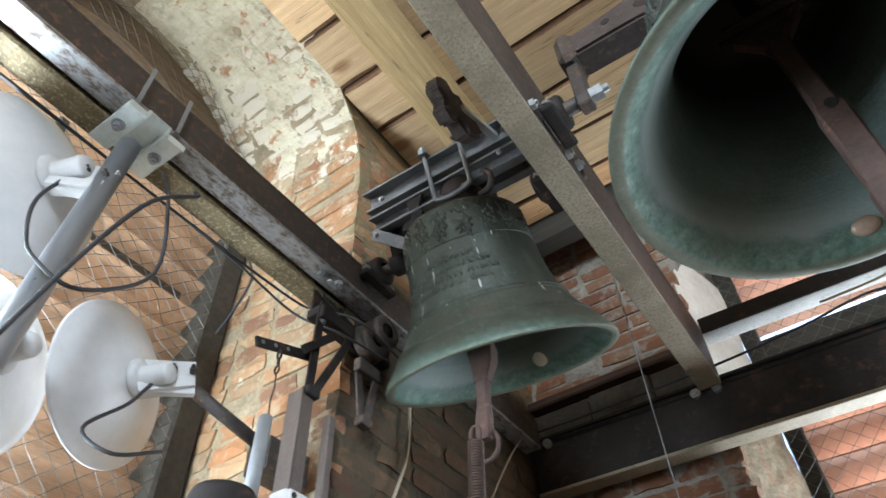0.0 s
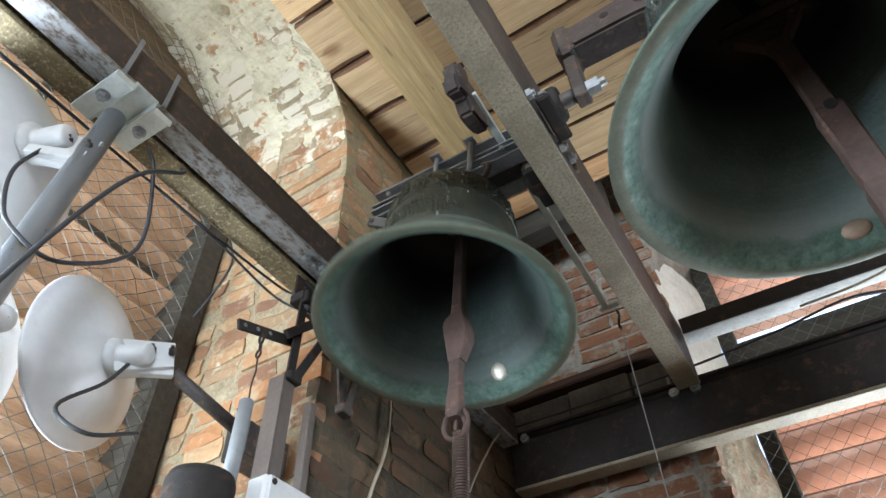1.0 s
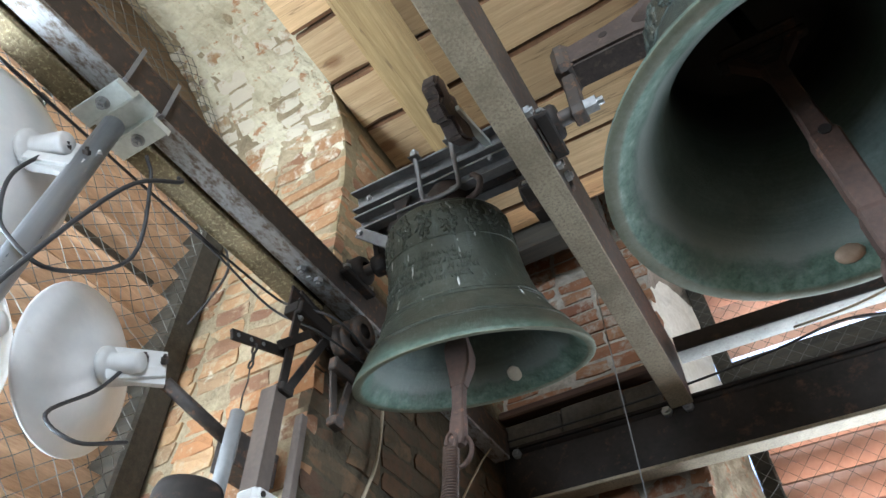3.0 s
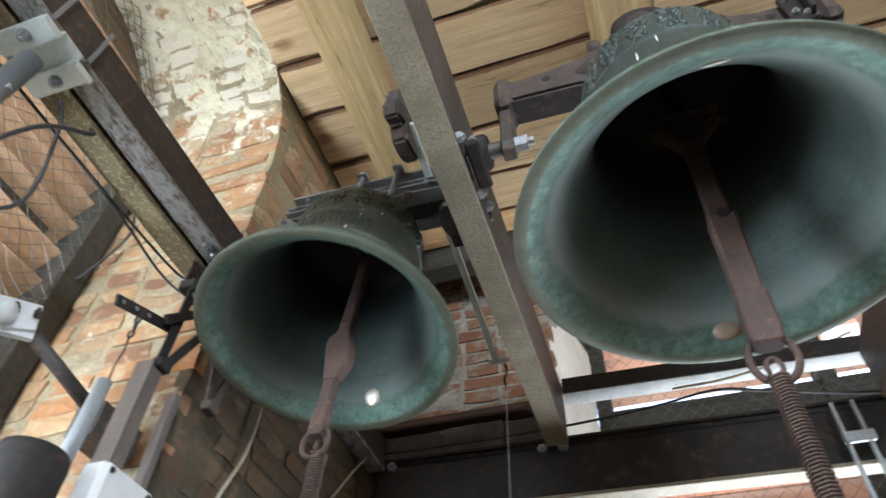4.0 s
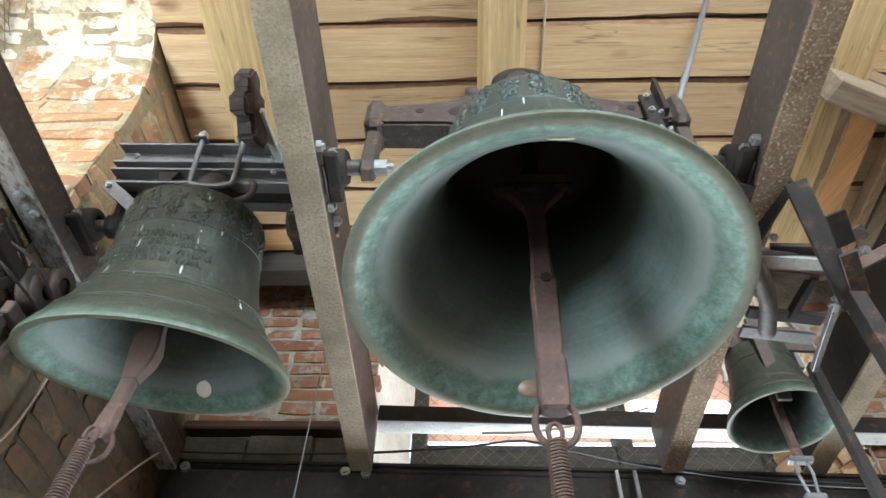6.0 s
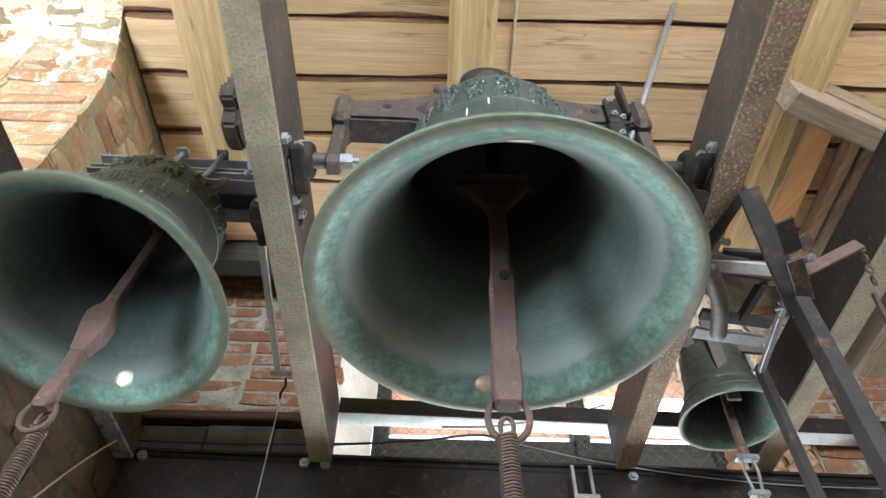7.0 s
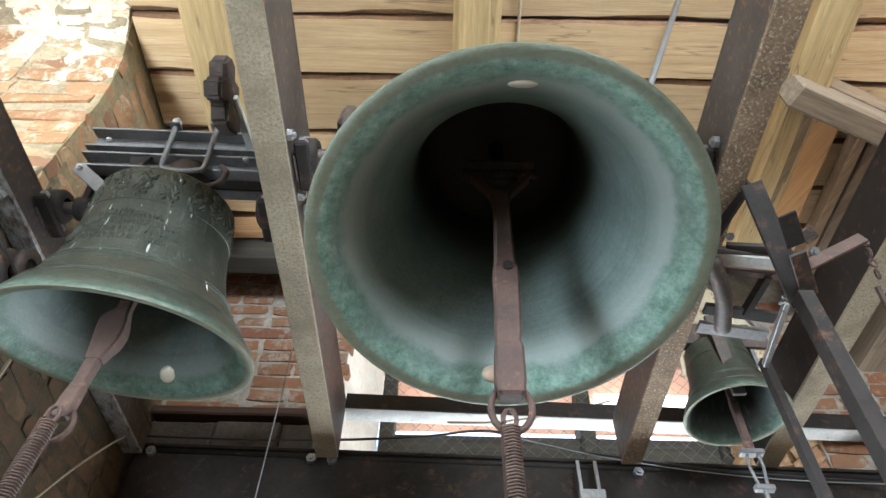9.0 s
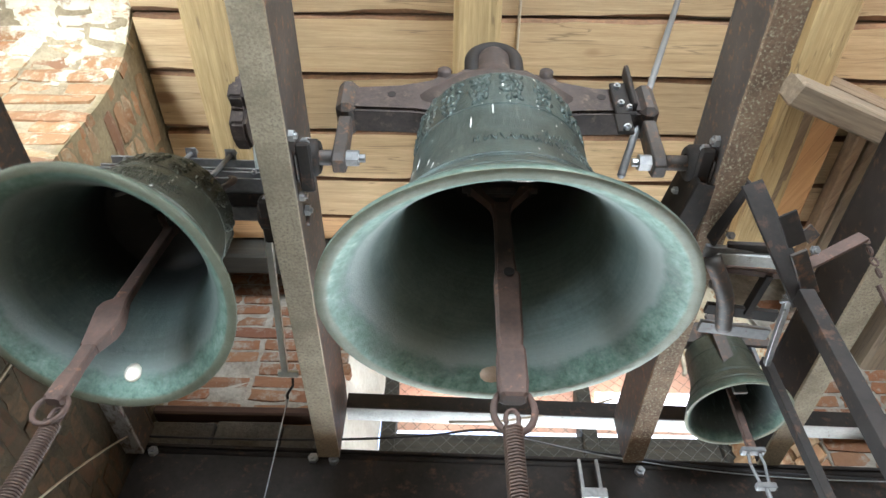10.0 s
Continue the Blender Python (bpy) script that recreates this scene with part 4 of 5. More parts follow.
part("headstock_cap", lathe(bmesh.new(), [(0.005, 0.376), (0.034, 0.372), (0.042, 0.355), (0.045, 0.30), (0.049, 0.27), (0.062, 0.23), (0.066, 0.11)], 32), M["cast_iron"], big, "", True)
for sx in (-1, 1):
    part("scroll", tubed([(sx * 0.118, -0.044, 0.256), (sx * 0.118, 0.044, 0.256)], 0.016, 14), M["cast_iron"], big, "", True)

for sx in (-1, 1):
    part("clamp_strap", boxed((sx * 0.335 - 0.022, -0.045, 0.115), (sx * 0.335 + 0.022, 0.045, 0.222), 0.014), M["steel_dark"], big)
    arm = bmesh.new()
    prism(arm, [(-0.022, 0.115), (0.022, 0.115), (0.024, -0.01), (0.016, -0.03), (-0.016, -0.03), (-0.024, -0.01)], 0.028, Matrix(((0, 0, 1, sx * 0.335 - 0.014), (1, 0, 0, 0), (0, 1, 0, 0), (0, 0, 0, 1))))
    bmesh.ops.bevel(arm, geom=arm.edges[:], offset=0.003, segments=1, affect="EDGES")
    part("crank_arm", arm, M["steel_dark"], big)
    part("gudgeon", tubed([(sx * 0.335, 0, 0), (sx * 0.425, 0, 0)], 0.017, 14), M["steel_dark"], big, "", True)
    part("gudgeon_nut", hexnut(bmesh.new(), Vector((sx * 0.321, 0, 0)), (-sx, 0, 0), 0.018, 0.026), M["zinc"], big, "dull steel nut")
for hx in (-0.235, 0.235):
    part("bolt_hole", tubed([(hx, -0.0362, 0.175), (hx, -0.030, 0.175)], 0.010, 12), M["steel_black"], big)
for sy, sx, mt, w, zz in ((-1, 0.008, "worn_glint", 0.020, -0.325), (1, -0.008, "worn_bronze", 0.021, -0.350)):
    bm = bmesh.new()
    yy = 0.283 if sy > 0 else 0.260
    bmesh.ops.create_icosphere(bm, subdivisions=2, radius=w, matrix=Matrix.Translation((sx, sy * yy, zz)) @ Matrix.Rotation(sy * radians(32), 4, "X") @ Matrix.Diagonal((1.3, 0.45 if sy > 0 else 0.2, 0.9, 1)))
    part("strike_spot", bm, M[mt], big, "worn striking spot inside the lip", True)
lever = bmesh.new()
box(lever, (0.255, -0.050, 0.10), (0.300, -0.040, 0.21), 0.002)
box(lever, (0.290, -0.07, 0.11), (0.300, -0.04, 0.25), 0.002)
box(lever, (0.250, -0.05, 0.04), (0.285, -0.04, 0.10), 0.002)
part("lever_bracket", lever, M["steel_black"], big)
for hx, hz in ((0.268, 0.19), (0.268, 0.13), (0.285, 0.115), (0.27, 0.05)):
    part("bracket_bolt", hexnut(bmesh.new(), Vector((hx, -0.05, hz)), (0, -1, 0), 0.008, 0.008), M["zinc"], big)
part("hanger_stem", tubed([(0, 0, 0.078), (0, 0, -0.07)], 0.016, 12), M["crown_shade"], big, "", True)
clap2 = clapper(big, -0.09, 0.49, 0.334, "forged rusty iron clapper with a flat shaft")
pull_spring("clapper_spring", (0.107, 0.845, 2.09), (0.112, 0.835, 1.2), 0.0135, "copper-coloured coil spring hooked under the large clapper")

# ---- smaller swinging bell with its rolled steel yoke
B1 = (-0.632, 0.952, 2.720)
small = bell("bronze_bell", B1, 0.265, 0.388, 0.348, "dark green bronze bell with relief ornament swinging in the frame", 23, "near", 0.09, [(0.60, 1.40, 1.66, 30), (0.545, 1.25, 1.72, 58), (0.49, 1.22, 1.74, 62), (0.435, 1.3, 1.70, 50)], 0.4)
for z0, z1 in ((0.146, 0.204), (0.086, 0.130)):
    for sy in (-1, 1):
        bm = bmesh.new()
        for lo, hi in (((-0.222, 0.018, z0), (0.222, 0.024, z1)), ((-0.222, 0.018, z1 - 0.006), (0.222, 0.056, z1)), ((-0.222, 0.018, z0), (0.222, 0.056, z0 + 0.006))):
            box(bm, lo, hi, 0.001, Matrix.Diagonal((1, sy, 1, 1)))
        bmesh.ops.recalc_face_normals(bm, faces=bm.faces[:])
        part("yoke_channel", bm, M["steel_grey"], small, "grey rolled steel channel of the yoke")
part("yoke_spacer", boxed((-0.12, -0.0175, 0.088), (0.20, 0.0175, 0.200)), M["steel_black"], small)
CX = 0.034
for sy in (-1, 1):
    loop = [(-0.050, 0.222), (-0.050, 0.15), (-0.050, 0.092), (-0.042, 0.076), (0.0, 0.071), (0.042, 0.076), (0.050, 0.092), (0.050, 0.15), (0.050, 0.222)]
    part("u_bolt", tubed(smooth_path([(CX + x, sy * 0.066, z) for x, z in loop], 4), 0.0062, 8), M["steel_grey"], small, "", True)
    for hx in (-0.050, 0.050):
        part("u_bolt_nut", hexnut(bmesh.new(), Vector((CX + hx, sy * 0.066, 0.206)), (0, 0, 1), 0.0125, 0.015), M["zinc"], small, "bright zinc nut")
        part("u_bolt_washer", boxed((CX + hx - 0.014, sy * 0.066 - 0.016, 0.2035), (CX + hx + 0.014, sy * 0.066 + 0.016, 0.2065), 0.001), M["steel_grey"], small)
part("crown_loop", lathe(bmesh.new(), [(0.062, 0.028), (0.046, 0.045), (0.043, 0.062), (0.050, 0.078), (0.054, 0.092), (0.050, 0.108), (0.040, 0.120), (0.03, 0.14)], 28), M["cast_iron"], small, "", True).matrix_basis = pose(CX * 0.8, -0.01, 0)
part("crown_hook", tubed(smooth_path([(CX + 0.05, -0.03, 0.055), (CX + 0.085, -0.05, 0.052), (CX + 0.098, -0.055, 0.078), (CX + 0.080, -0.05, 0.100)], 4), 0.008, 8), M["cast_iron"], small, "", True)
for xx, mt in ((-0.190, "steel_black"), (0.235, "steel_black")):
    sx = -1 if xx < 0 else 1
    bm = bmesh.new()
    prism(bm, [(-0.022, 0.130), (0.022, 0.130), (0.022, -0.018), (-0.022, -0.018)], 0.014, Matrix(((0, 0, 1, xx - 0.007), (1, 0, 0, 0), (0, 1, 0, 0), (0, 0, 0, 1))))
    part("crank_arm", bm, M[mt], small)
    part("gudgeon", tubed([(xx - sx * 0.02, 0, 0), (xx + sx * 0.09, 0, 0)], 0.016, 12), M["steel_dark"], small, "", True)
    part("gudgeon_hub", tubed([(xx - 0.018, 0, 0), (xx + 0.018, 0, 0)], 0.028, 14), M["steel_black"], small, "", True)
notch = bmesh.new()
prism(notch, [(-0.105, 0.126), (-0.055, 0.126), (-0.075, 0.092), (-0.066, 0.078), (-0.090, 0.052), (-0.135, 0.052), (-0.125, 0.072), (-0.100, 0.074)], 0.010, Matrix(((1, 0, 0, 0), (0, 0, -1, -0.040), (0, 1, 0, 0), (0, 0, 0, 1))))
part("notched_bracket", notch, M["steel_black"], small, "black notched steel bracket")
part("flat_bar", bar(bmesh.new(), (-0.215, -0.052, 0.082), (-0.095, -0.052, -0.012), 0.030, 0.010), M["steel_grey"], small, "blue-grey flat steel bar")
for hx, hz in ((-0.206, 0.075), (-0.165, 0.160), (0.17, 0.115)):
    part("yoke_bolt", hexnut(bmesh.new(), Vector((hx, -0.057, hz)), (0, -1, 0), 0.007, 0.007), M["zinc"], small)
lev = bmesh.new()
box(lev, (0.152, -0.19, 0.176), (0.170, 0.62, 0.190), 0.001)
box(lev, (0.140, 0.60, 0.176), (0.200, 0.62, 0.188), 0.001)
part("pull_lever", lev, M["zinc_bright"], small, "bare steel lever bar")
orn = bmesh.new()
scrolls = [(-0.10, 0.15), (-0.125, 0.195), (-0.155, 0.20), (-0.175, 0.232), (-0.205, 0.222), (-0.222, 0.246), (-0.258, 0.242), (-0.272, 0.205), (-0.25, 0.185), (-0.268, 0.155), (-0.24, 0.125), (-0.208, 0.145), (-0.18, 0.115), (-0.14, 0.125)]
prism(orn, scrolls, 0.040, Matrix(((0, 0, 1, 0.122), (1, 0, 0, 0), (0, 1, 0, 0), (0, 0, 0, 1))))
bmesh.ops.bevel(orn, geom=orn.edges[:], offset=0.007, segments=2, affect="EDGES")
part("counterpiece", orn, M["cast_iron"], small, "scrolled dark iron counterpiece")
bm = bmesh.new()
bmesh.ops.create_icosphere(bm, subdivisions=2, radius=0.016, matrix=Matrix.Translation((0.012, 0.212, -0.305)) @ Matrix.Rotation(radians(33), 4, "X") @ Matrix.Diagonal((1.25, 0.22, 1.3, 1)))
part("strike_spot", bm, M["worn_glint"], small, "worn striking spot inside the lip with a painted glint", True)
clap1 = clapper(small, -0.02, 0.545, 0.265, "rusty iron clapper with a bulged striker", True, True)
clap1.location.x = 0.030
pull_spring("clapper_spring", (-0.616, 0.915, 2.130), (-0.630, 0.86, 1.2), 0.013, "worn coil spring hooked under the small clapper")

hook_wire = thing("pull_wire", (-0.456, 1.57, 2.90), "thin steel pull wire with a hook below the lever", "wire")
part("hook", tubed([(0, 0, 0.0), (0.004, 0.01, -0.02), (0, 0, -0.045), (-0.004, 0, -0.06), (0, 0, -0.075)], 0.004, 6), M["steel_black"], hook_wire)
part("line", tubed([(0, 0, -0.07), (-0.005, 0.01, -1.1)], 0.0016, 5), M["zinc"], hook_wire)

# ---- small bell in the corner
B3 = (0.79, 1.50, 2.885)
third = bell("bronze_bell", B3, 0.140, 0.235, 0.295, "small dark bronze bell hung in the corner", 31, "far", 0.0, [], 0.15)
part("yoke", boxed((-0.16, -0.03, -0.045), (0.12, 0.03, 0.015), 0.004), M["steel_dark"], third)
part("crown_loop", tubed([(0, 0, -0.07), (0, 0, -0.03)], 0.035, 12), M["cast_iron"], third)
for sx in (-0.145, 0.105):
    part("crank_arm", boxed((sx - 0.006, -0.02, -0.13), (sx + 0.006, 0.02, -0.01), 0.001), M["steel_grey"], third)
clap3 = clapper(third, -0.10, 0.31, 0.15, "little rusty clapper", False)
shk = bmesh.new()
for sx in (-1, 1):
    tube(shk, [(sx * 0.012, 0, -0.30), (sx * 0.018, 0, -0.34), (sx * 0.010, 0, -0.40)], 0.004, 6)
box(shk, (-0.03, -0.012, -0.312), (0.03, 0.012, -0.298), 0.002)
box(shk, (-0.024, -0.01, -0.41), (0.024, 0.01, -0.395), 0.002)
tube(shk, [(0.0, 0, -0.41), (0.004, 0, -1.1)], 0.006, 6)
part("shackle", shk, M["steel_grey"], clap3)

# ---------------------------------------------------------------- bearings and drive brackets
def bearing(place, sx, label):
    ob = thing("bearing_block", place, label, "bearing", "bell bearings")
    part("housing", lathe(bmesh.new(), [(0.018, 0.0), (0.036, 0.0), (0.040, 0.006), (0.040, 0.032), (0.034, 0.040), (0.020, 0.040)], 28), M["steel_black"], ob, "", True).matrix_basis = pose(0, 0, 0, 0, sx * 90, 0)
    part("foot", boxed((min(0, sx * 0.03), -0.060, -0.045), (max(0, sx * 0.03), 0.060, -0.030), 0.004), M["steel_black"], ob)
    for y in (-0.048, 0.048):
        part("bolt", hexnut(bmesh.new(), Vector((sx * 0.015, y, -0.026)), (0, 0, 1), 0.011, 0.010), M["zinc"], ob)
    part("flange_plate", boxed((min(0, -sx * 0.006), -0.034, -0.046), (max(0, -sx * 0.006), 0.034, 0.034), 0.003), M["steel_dark"], ob)
    return ob


bearing((-0.306, 0.789, 2.713), 1, "black pillow block bearing bolted to the channel web")
bearing((0.545, 0.789, 2.713), -1, "black pillow block bearing bolted to the rusty channel")
bearing((-0.909, 0.952, 2.735), 1, "black pillow block bearing beside the brick pier")
bearing((-0.385, 0.952, 2.735), -1, "black pillow block bearing behind the channel")
guard = thing("bearing_guard", (0.545, 0.90, 2.70), "black bent steel cover plate beside the bearing", "bracket")
part("plate", boxed((-0.05, -0.10, -0.05), (-0.042, 0.10, 0.05), 0.002, Matrix.Rotation(radians(12), 4, "Z")), M["steel_black"], guard)
part("lip", boxed((-0.05, -0.10, -0.055), (0.0, 0.10, -0.0505), 0.001, Matrix.Rotation(radians(12), 4, "Z")), M["steel_black"], guard)
for y in (-0.05, 0.02):
    part("bolt", hexnut(bmesh.new(), Vector((-0.055 - y * 0.2, y, 0.0)), (-1, 0, 0), 0.009, 0.008), M["zinc"], guard)


def drive_frame(place, sx, label):
    """Posts and gusseted brackets of a bell drive under a frame beam; sx: the side on which the bell hangs."""
    ob = thing("bell_drive", place, label, "bell drive", "bell drives")
    part("post", boxed((-0.016, -0.030, -1.60), (0.016, 0.004, -0.36), 0.002), M["brown_paint"], ob)
    part("side_post", boxed((-0.010, 0.060, -1.60), (0.010, 0.080, -0.37), 0.002), M["brown_paint"], ob)
    part("post_face", boxed((-0.020, -0.0345, -1.60), (0.020, -0.031, -0.36), 0.001), M["brown_paint"], ob)
    # two hangers, each a narrow V of flat steel welded to a foot plate
    for y0, y1, z0, z1, yb, zb, mt in ((-0.005, 0.085, -0.13, -0.165, -0.012, -0.360, "steel_black"), (0.130, 0.182, -0.195, -0.230, 0.155, -0.345, "steel_dark")):
        part("hanger_leg", bar(bmesh.new(), (0.012, y0, z0), (0.012, yb, zb), 0.022, 0.006, (0, 1, 0)), M[mt], ob)
        part("hanger_leg", bar(bmesh.new(), (0.024, y1, z1), (0.018, yb + 0.008, zb), 0.020, 0.006, (0, 1, 0)), M[mt], ob)
        part("hanger_foot", boxed((0.002, yb - 0.014, zb - 0.010), (0.028, yb + 0.022, zb + 0.012), 0.003), M[mt], ob)
        part("hanger_rib", boxed((0.008, y0 - 0.012, z0 - 0.03), (0.030, y1 + 0.010, z0 + 0.004), 0.003), M[mt], ob)
    part("drive_wheel", lathe(bmesh.new(), [(0.018, 0.0), (0.046, 0.0), (0.050, 0.004), (0.050, 0.010), (0.044, 0.016), (0.044, 0.026), (0.050, 0.032), (0.050, 0.038), (0.018, 0.040)], 30), M["steel_dark"], ob, "grooved dark wheel", True).matrix_basis = pose(0.012, 0.150, -0.135, 0, 90, 0)
    part("link_arm", bar(bmesh.new(), (0.016, -0.045, -0.270), (0.020, 0.030, -0.190), 0.020, 0.010, (0, 1, 0)), M["steel_black"], ob)
    for k in range(4):
        part("guide_slat", bar(bmesh.new(), (-0.010, 0.010, -0.060 - 0.022 * k), (0.004, 0.120, -0.098 - 0.022 * k), 0.008, 0.006), M["steel_black"], ob)
    part("carrier_bar", boxed((-0.02, -0.02, -0.150), (0.02, 0.24, -0.125), 0.002), M["steel_black"], ob)
    part("hanger_plate", boxed((-0.035, 0.0, -0.125), (-0.028, 0.20, 0.0), 0.002), M["steel_black"], ob)
    part("spindle", tubed([(-0.03, 0.17, -0.10), (0.06, 0.17, -0.10)], 0.030, 16), M["steel_black"], ob, "", True)
    part("spindle_collar", lathe(bmesh.new(), [(0.02, 0), (0.042, 0), (0.042, 0.02), (0.02, 0.02)], 24), M["steel_dark"], ob, "", True).matrix_basis = pose(0.045, 0.17, -0.10, 0, 90, 0)
    tilt = pose(0, -0.075, -0.282, 19.6, 0, 0)
    part("arm", boxed((-0.005, -0.085, -0.011), (0.003, 0.085, 0.011), 0.001), M["steel_black"], ob, "perforated flat steel arm").matrix_basis = tilt
    for y in (-0.07, -0.035, 0.0):
        part("arm_hole", tubed([(0.003, y, 0), (0.0042, y, 0)], 0.0045, 10), M["zinc"], ob).matrix_basis = tilt
    for y, z in ((0.01, -0.02), (0.19, -0.02), (0.0, -0.16), (0.2, -0.14)):
        part("bolt", hexnut(bmesh.new(), Vector((0.006, y, z)), (sx, 0, 0), 0.010, 0.010), M["zinc"], ob)
    return ob


drive_frame((-0.955, 0.824, 2.670), 1, "black steel drive bracket and posts under the channel")
dr = thing("bell_drive", (0.69, 0.90, 2.65), "black steel drive bracket with flat bars beside the rusty channel", "bell drive", "bell drives")


def bar_part(name, ob, p, q, w, t, mat, up=(0, 0, 1)):
    return part(name, bar(bmesh.new(), Vector(p) - ob.location, Vector(q) - ob.location, w, t, up), M[mat], ob)


bar_part("post", dr, (0.690, 0.905, 2.44), (0.672, 0.905, 1.0), 0.034, 0.03, "steel_black", (0, 1, 0))
bar_part("side_post", dr, (0.735, 1.19, 2.52), (0.745, 1.19, 1.0), 0.022, 0.02, "steel_black", (0, 1, 0))
bar_part("carrier_bar", dr, (0.612, 0.775, 2.625), (0.70, 0.93, 2.44), 0.045, 0.008, "steel_black", (1, 0, 0))
bar_part("brace", dr, (0.618, 0.785, 2.645), (0.572, 0.93, 2.625), 0.035, 0.008, "steel_black", (0, 0, 1))
bar_part("cross_bar", dr, (0.56, 0.945, 2.615), (0.735, 0.955, 2.60), 0.03, 0.012, "steel_grey", (0, 1, 0))
bar_part("cross_bar", dr, (0.60, 0.995, 2.615), (0.735, 1.0, 2.60), 0.016, 0.014, "rust_iron", (0, 1, 0))
bar_part("cross_bar", dr, (0.60, 1.105, 2.60), (0.76, 1.115, 2.585), 0.03, 0.012, "steel_black", (0, 1, 0))
bar_part("cross_bar", dr, (0.60, 1.165, 2.60), (0.76, 1.175, 2.585), 0.034, 0.012, "steel_grey", (0, 1, 0))
bar_part("strut", dr, (0.705, 0.95, 2.50), (0.722, 1.17, 2.49), 0.014, 0.012, "zinc", (0, 0, 1))
bar_part("strut", dr, (0.71, 1.0, 2.60), (0.69, 1.11, 2.59), 0.022, 0.016, "steel_black", (0, 0, 1))
bar_part("plate", dr, (0.63, 0.755, 2.5), (0.661, 0.813, 2.48), 0.034, 0.006, "steel_black", (1, 0, 0))
bar_part("plate", dr, (0.682, 0.798, 2.51), (0.702, 0.817, 2.5), 0.026, 0.006, "steel_dark", (1, 0, 0))
bar_part("clip_plate", dr, (0.663, 0.823, 2.47), (0.71, 0.911, 2.45), 0.030, 0.008, "steel_dark", (1, 0, 0))
bar_part("arm", dr, (0.698, 0.865, 2.48), (0.816, 0.831, 2.53), 0.026, 0.007, "rust_iron", (0, 0, 1))
bar_part("cross_bar", dr, (0.586, 0.961, 2.61), (0.719, 0.955, 2.59), 0.030, 0.012, "pale", (0, 1, 0))
bar_part("cross_bar", dr, (0.605, 0.934, 2.615), (0.701, 0.925, 2.6), 0.022, 0.012, "steel_black", (0, 1, 0))
weld = bmesh.new()
rg = random.Random(9)
for k in range(14):
    bmesh.ops.create_icosphere(weld, subdivisions=1, radius=rg.uniform(0.003, 0.006), matrix=Matrix.Translation(Vector((0.700 + rg.uniform(-0.008, 0.008), 0.955 + 0.004 * k * rg.random(), 2.490 + rg.uniform(-0.010, 0.008))) - dr.location))
part("weld", weld, M["steel_grey"], dr, "lumpy weld bead")
sp = bmesh.new()
tube(sp, [Vector(p) - dr.location for p in smooth_path([(0.575, 0.955, 2.60), (0.60, 1.0, 2.585), (0.622, 1.05, 2.575), (0.634, 1.10, 2.575), (0.645, 1.145, 2.575)], 4)], 0.019, 12)
part("crank_spindle", sp, M["steel_dark"], dr, "", True)
for p in ((0.60, 0.90, 2.61), (0.69, 0.93, 2.43), (0.70, 0.83, 2.485), (0.755, 0.955, 2.59)):
    part("bolt", hexnut(bmesh.new(), Vector(p) - dr.location, (0, -0.6, -0.8), 0.009, 0.009), M["zinc"], dr)
ch = bmesh.new()
for k in range(4):
    m = Matrix.Translation(Vector((0.818 + 0.007 * k, 0.836 + 0.014 * k, 2.525 - 0.016 * k)) - dr.location) @ Matrix.Rotation(k * 1.5, 4, "Z")
    tube(ch, [m @ Vector((0.006 * math.cos(a), 0, 0.011 * math.sin(a))) for a in [j * 0.5236 for j in range(13)]], 0.0025, 5, False)
tube(ch, [Vector(p) - dr.location for p in ((0.842, 0.90, 2.465), (0.90, 1.0, 2.30))], 0.006, 6)
part("chain", ch, M["rust_iron"], dr)

tri = thing("end_bracket", (0.66, 1.42, 2.80), "dark steel hanger for the small corner bell", "bracket")
bar_part("plate", tri, (0.62, 1.46, 2.84), (0.95, 1.48, 2.84), 0.06, 0.012, "steel_dark", (0, 0, 1))
bar_part("post", tri, (0.765, 1.40, 2.86), (0.775, 1.42, 2.60), 0.035, 0.012, "steel_dark", (1, 0, 0))

# ---- hatch trimmer and boards by the ceiling
hatch = thing("hatch_frame", (1.02, 0.93, 3.40), "weathered grey timber hatch frame with fresh pine boards", "hatch", "", "structure")
hatch.rotation_euler = (0, 0, radians(22))
part("trimmer", boxed((-0.02, -0.045, 0.012), (0.85, 0.05, 0.10), 0.01), M["old_timber"], hatch)
part("trimmer", boxed((0.0, -0.035, -0.09), (0.85, 0.045, 0.007), 0.008), M["old_timber"], hatch)
for x0, x1, z, mt in ((1.10, 1.135, 3.40, "old_timber_y"), (1.14, 1.235, 3.41, "orange_board"), (1.285, 1.32, 3.38, "old_timber_y"), (1.345, 1.43, 3.40, "old_timber_y"), (1.47, 1.60, 3.42, "orange_board")):
    y0 = 1.02 + (x0 - 1.1) * 0.42
    bm = boxed((x0, y0, z - 0.03), (x1, 1.69, z + 0.03), 0.005)
    bmesh.ops.transform(bm, matrix=(Matrix.Translation(hatch.location) @ Matrix.Rotation(radians(22), 4, "Z")).inverted(), verts=bm.verts[:])
    part("board", bm, M[mt], hatch)
old = tagged(make("timber_post", boxed((1.10, YF + 0.02, 2.66), (1.19, 1.40, 2.78), 0.01), M["old_timber_y"]), "peeling grey timber bearer with a knot", "beam", "", "structure")

rod = thing("pull_rod", (0.362, 0.790, 2.665), "slender grey steel rod rising to the ceiling", "rod")
part("rod", tubed([(0, 0, 0), Vector((0.674, 0.734, 3.5)) - Vector((0.362, 0.790, 2.665))], 0.0085, 8), M["steel_grey"], rod, "", True)

